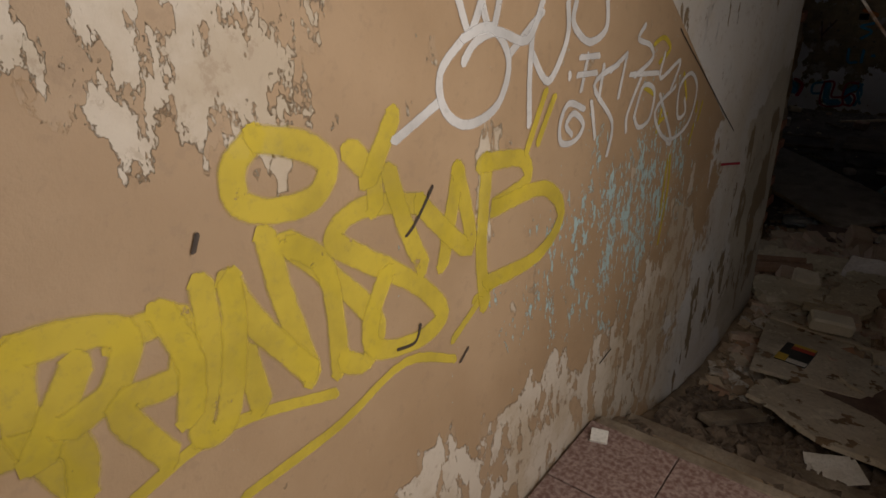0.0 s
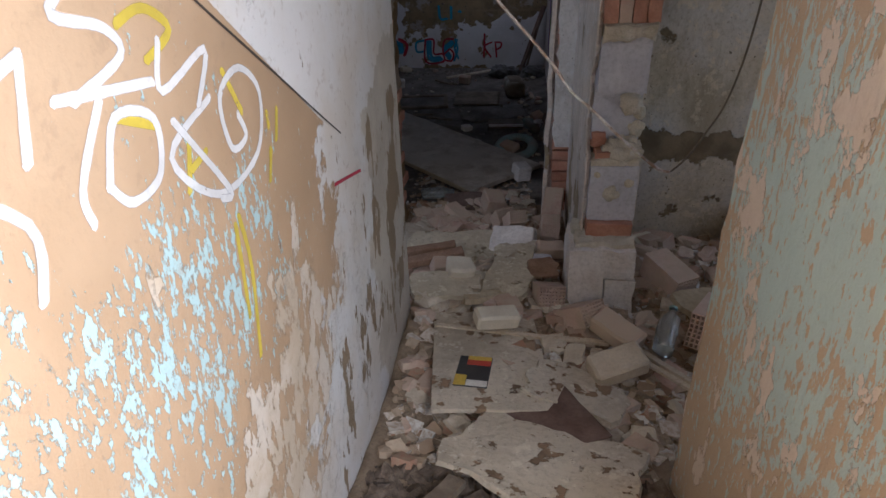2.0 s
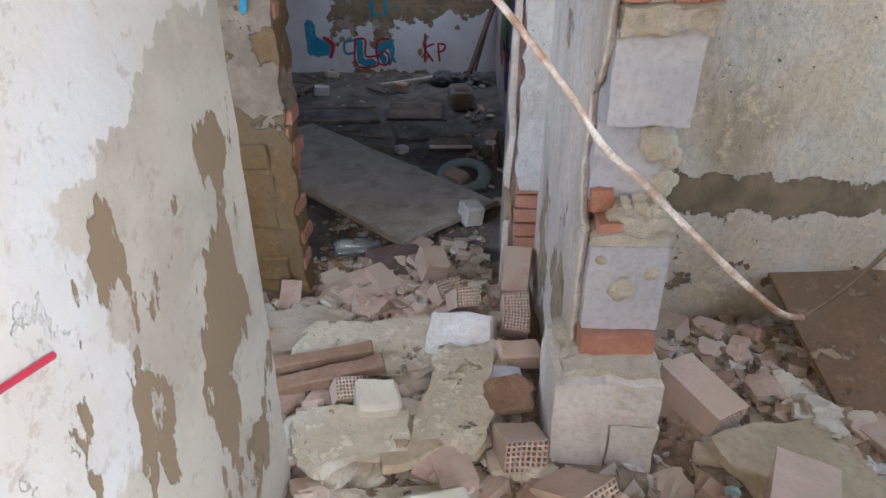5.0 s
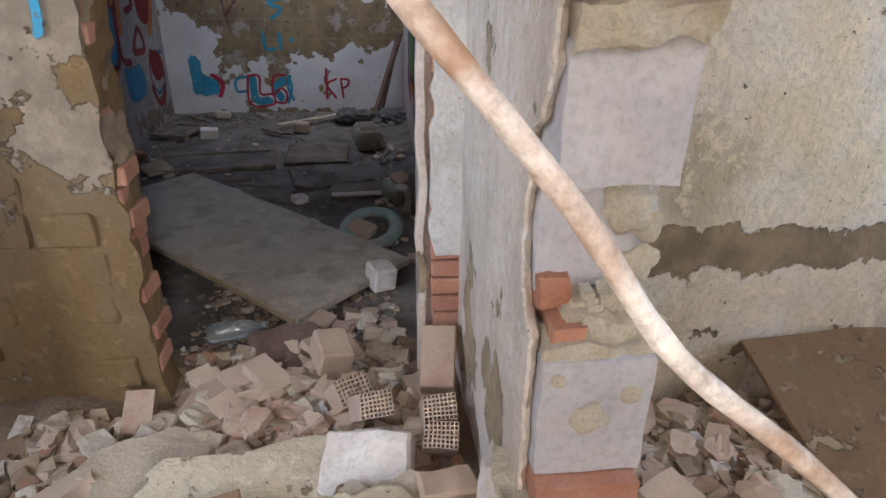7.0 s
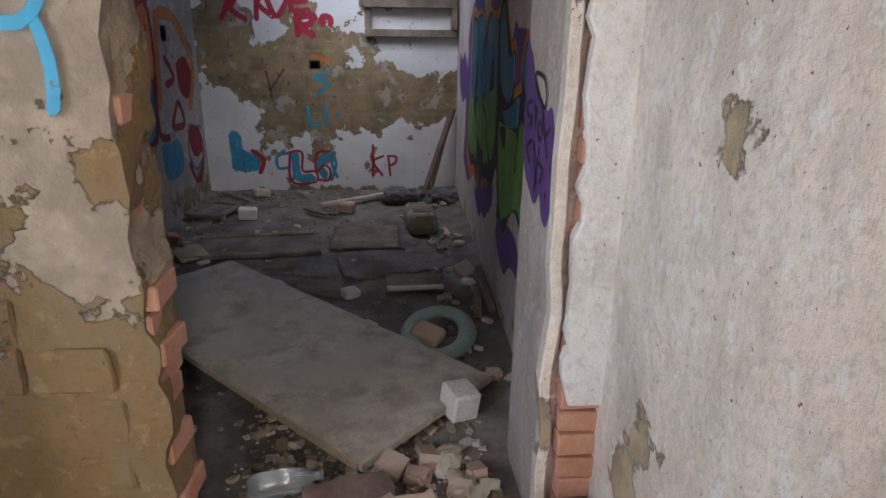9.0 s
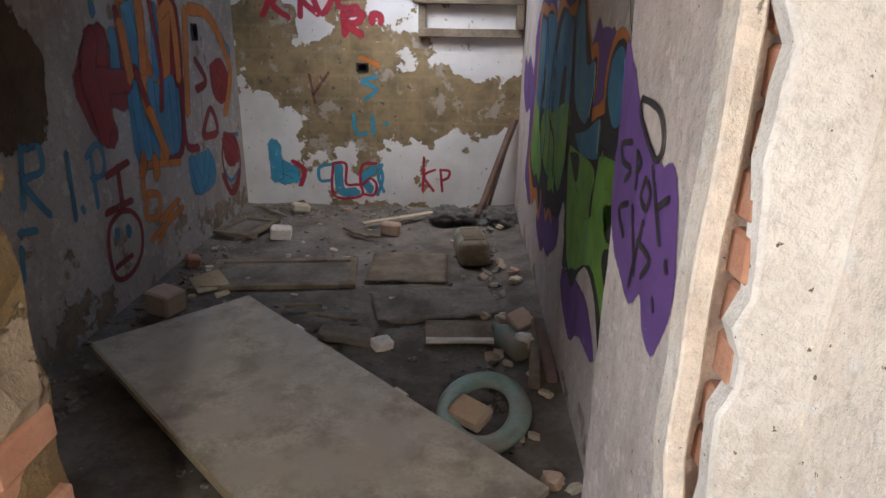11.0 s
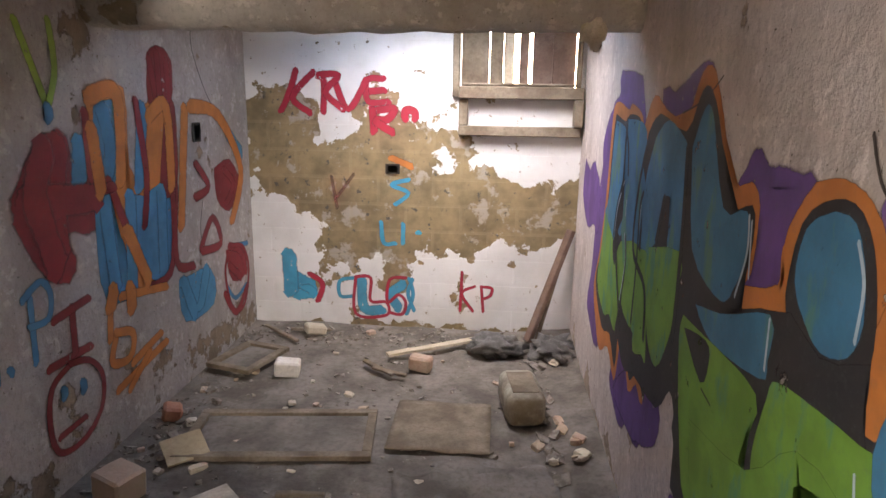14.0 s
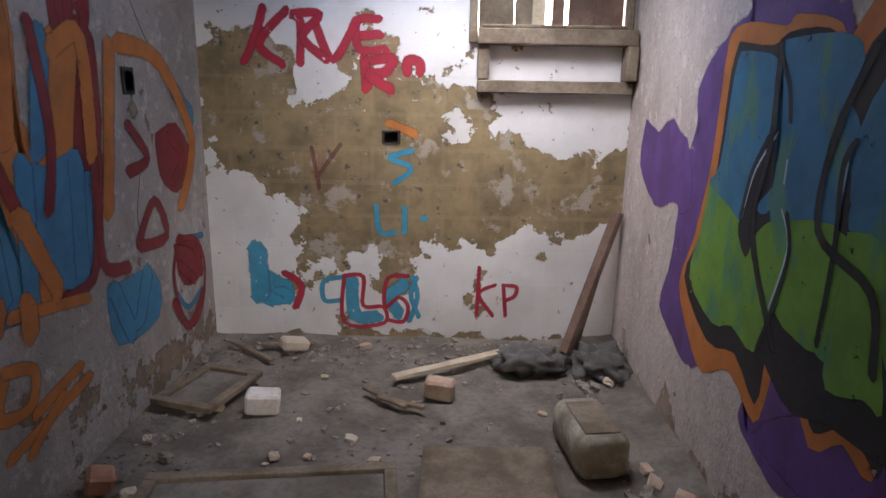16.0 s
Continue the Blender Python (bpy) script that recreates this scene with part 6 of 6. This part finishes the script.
stroke('L','orange_spray',0.09,[(9.511,1.077),(9.661,0.778)])
stroke('L','orange_spray',0.09,[(9.302,1.602),(9.328,1.307)])
stroke('L','orange_spray',0.09,[(10.199,1.686),(10.06,1.004)])
stroke('L','orange_spray',0.09,[(10.273,1.71),(10.658,1.646),(10.981,1.254),(10.783,0.909)])
stroke('L','orange_spray',0.09,[(9.345,0.807),(9.308,0.73)])
stroke('L','orange_spray',0.09,[(9.488,0.78),(9.486,0.672)])
stroke('L','red_dk',0.06,[(9.85,1.956),(9.891,1.749)])
stroke('L','red_dk',0.06,[(9.929,1.991),(9.932,1.75)])
stroke('L','red_dk',0.06,[(10.025,1.953),(10.031,1.751)])
stroke('L','red_dk',0.06,[(9.266,1.679),(9.28,1.353),(9.43,1.321)])
stroke('L','red_dk',0.06,[(9.685,1.733),(9.73,1.346),(9.67,1.077)])
stroke('L','red_dk',0.06,[(10.009,1.656),(9.938,0.822),(9.654,0.731)])
stroke('L','red_dk',0.06,[(10.03,1.247),(9.975,0.806),(10.176,0.727)])
stroke('L','red_dk',0.06,[(10.288,0.812),(10.476,0.983),(10.579,0.787),(10.301,0.79)])
stroke('L','red_dk',0.06,[(10.694,1.282),(10.839,1.167),(10.707,1.043)])
stroke('L','red_dk',0.06,[(10.293,1.357),(10.449,1.195),(10.261,1.147)])
stroke('L','red_dk',0.06,[(9.39,1.354),(9.501,1.109)])
stroke('L','red_dk',0.06,[(10.711,0.737),(10.899,0.653),(10.983,0.478)])
stroke('L','red_dk',0.06,[(10.599,0.413),(10.768,0.222),(10.989,0.364)])
stroke('L','red_dk',0.06,[(10.691,0.597),(10.874,0.463)])
stroke('B','sky_blue',0.12,[(-1.972,0.572),(-1.965,0.281)])
stroke('B','sky_blue',0.12,[(-1.942,0.399),(-1.798,0.321)])
stroke('B','sky_blue',0.12,[(-1.901,0.27),(-1.808,0.288)])
stroke('B','sky_blue',0.08,[(-1.397,0.399),(-1.377,0.167),(-1.237,0.16)])
stroke('B','sky_blue',0.08,[(-1.075,0.366),(-1.164,0.293),(-1.106,0.18)])
stroke('B','sky_blue',0.03,[(-0.995,0.416),(-1.03,0.299),(-0.98,0.163)])
stroke('B','crimson',0.026,[(-1.442,0.42),(-1.446,0.117),(-1.201,0.115),(-1.201,0.222),(-1.327,0.23),(-1.325,0.415),(-1.442,0.42)])
stroke('B','crimson',0.026,[(-1.049,0.427),(-1.173,0.408),(-1.192,0.223),(-1.106,0.287),(-1.048,0.229),(-1.075,0.13),(-1.174,0.139)])
fill('V','purple',1,[(6.914,1.598),(6.842,1.539),(6.738,1.456),(6.598,1.393),(6.536,1.418),(6.502,1.374),(6.459,1.237),(6.487,1.137),(6.517,1.089),(6.574,1.115),(6.62,1.164),(6.684,1.124),(6.773,1.146),(6.891,1.229),(6.9,1.345),(6.906,1.495)],0.02)
stroke('V','black',0.014,[(6.747,1.505),(6.745,1.472),(6.627,1.413),(6.59,1.445),(6.634,1.496),(6.747,1.505)])
stroke('V','black',0.014,[(6.786,1.415),(6.864,1.396),(6.84,1.365),(6.772,1.363),(6.808,1.331)])
stroke('V','black',0.014,[(6.724,1.337),(6.735,1.404)])
stroke('V','black',0.014,[(6.74,1.403),(6.703,1.39),(6.734,1.367)])
stroke('V','black',0.014,[(6.663,1.369),(6.682,1.33),(6.64,1.316),(6.626,1.352),(6.663,1.369)])
stroke('V','black',0.014,[(6.631,1.396),(6.541,1.283)])
stroke('V','black',0.014,[(6.583,1.334),(6.523,1.367)])
stroke('V','black',0.014,[(6.769,1.292),(6.832,1.26),(6.773,1.22)])
stroke('V','black',0.014,[(6.732,1.295),(6.666,1.178)])
stroke('V','black',0.014,[(6.647,1.289),(6.693,1.144)])
stroke('V','black',0.014,[(6.669,1.244),(6.583,1.238),(6.62,1.191)])
stroke('V','black',0.014,[(6.538,1.179),(6.527,1.165)])
stroke('V','black',0.014,[(6.497,1.265),(6.486,1.253)])
fill('R','blue_dk2',35,[(9.482,1.692),(9.183,1.684),(9.073,1.616),(9.165,1.425),(9.178,1.176),(9.413,1.146),(9.422,1.393)],0.005)
fill('R','green',36,[(9.409,1.136),(9.091,1.19),(8.918,1.078),(8.907,0.848),(9.144,0.862)],0.005)
fill('R','blue_dk2',37,[(9.003,1.407),(8.977,1.486),(8.898,1.199),(9.019,1.197),(9.017,1.305)],0.005)
fill('R','green',38,[(9.021,1.186),(8.896,1.191),(8.863,1.073),(8.892,1.028),(8.853,0.978),(8.832,0.958),(8.788,0.8),(8.852,0.806),(9.003,0.762),(9.025,0.895),(9.014,1.056)],0.005)
stroke('R','black',0.03,[(9.024,1.641),(9.133,1.429),(9.148,1.163),(8.892,1.063),(8.836,0.875)])
fill('L','orange_spray',1,[(9.289,1.768),(9.579,1.787),(9.563,1.392),(9.746,1.375),(9.768,1.689),(10.07,1.719),(10.03,1.247),(9.895,0.799),(9.675,0.758),(9.459,0.758),(9.307,0.862),(9.337,1.306)],0.03)
fill('L','red_dk',2,[(8.996,1.566),(9.108,1.565),(9.15,1.369),(9.321,1.341),(9.291,1.162),(9.04,1.17),(9.068,0.982),(8.938,0.996),(8.782,1.255),(8.88,1.459)],0.05)
fill('L','blue',3,[(9.352,1.704),(9.52,1.718),(9.505,1.426),(9.372,1.246),(9.454,1.03),(9.51,0.758),(9.296,0.792),(9.276,1.151)],0.02)
fill('L','blue',4,[(9.557,1.262),(9.694,1.228),(9.966,1.255),(9.89,0.766),(9.708,0.781),(9.572,0.973)],0.02)
fill('L','red_dk',5,[(9.855,1.985),(9.964,2.024),(10.075,1.956),(10.041,1.735),(9.831,1.734)],0.02)
fill('L','red_dk',6,[(10.004,1.703),(10.081,1.703),(10.043,1.245),(9.958,1.206),(9.874,1.266)],0.02)
fill('L','red_dk',7,[(10.564,1.295),(10.794,1.332),(10.964,1.131),(10.747,0.997),(10.579,1.102)],0.02)
fill('L','blue',8,[(9.995,0.667),(10.401,0.639),(10.419,0.408),(10.041,0.417)],0.02)
fill('L','red_dk',9,[(10.66,0.708),(10.953,0.662),(10.983,0.478),(10.743,0.477)],0.015)
stroke('R','black',0.035,[(9.492,1.684),(9.475,1.387),(9.517,1.08),(9.286,0.758)])
stroke('R','black',0.035,[(8.503,1.626),(8.465,1.317),(8.46,1.018)])
stroke('R','black',0.035,[(8.721,1.437),(8.778,1.267)])
NAMES = {'B': "back wall", 'L': "room's side wall", 'V': "door pier", 'C': "corridor wall", 'R': "room's wall", 'T': "stained passage wall"}
for (wall, color), (bm, _) in PAINTED.items():
    o = link("graffiti", bm, SPRAY[color])
    tagged(o, color.replace("_dk", " dark").replace("_spray", "").replace("_", " ") + " sprayed graffiti strokes on the " + NAMES[wall], "graffiti", kind="structure")
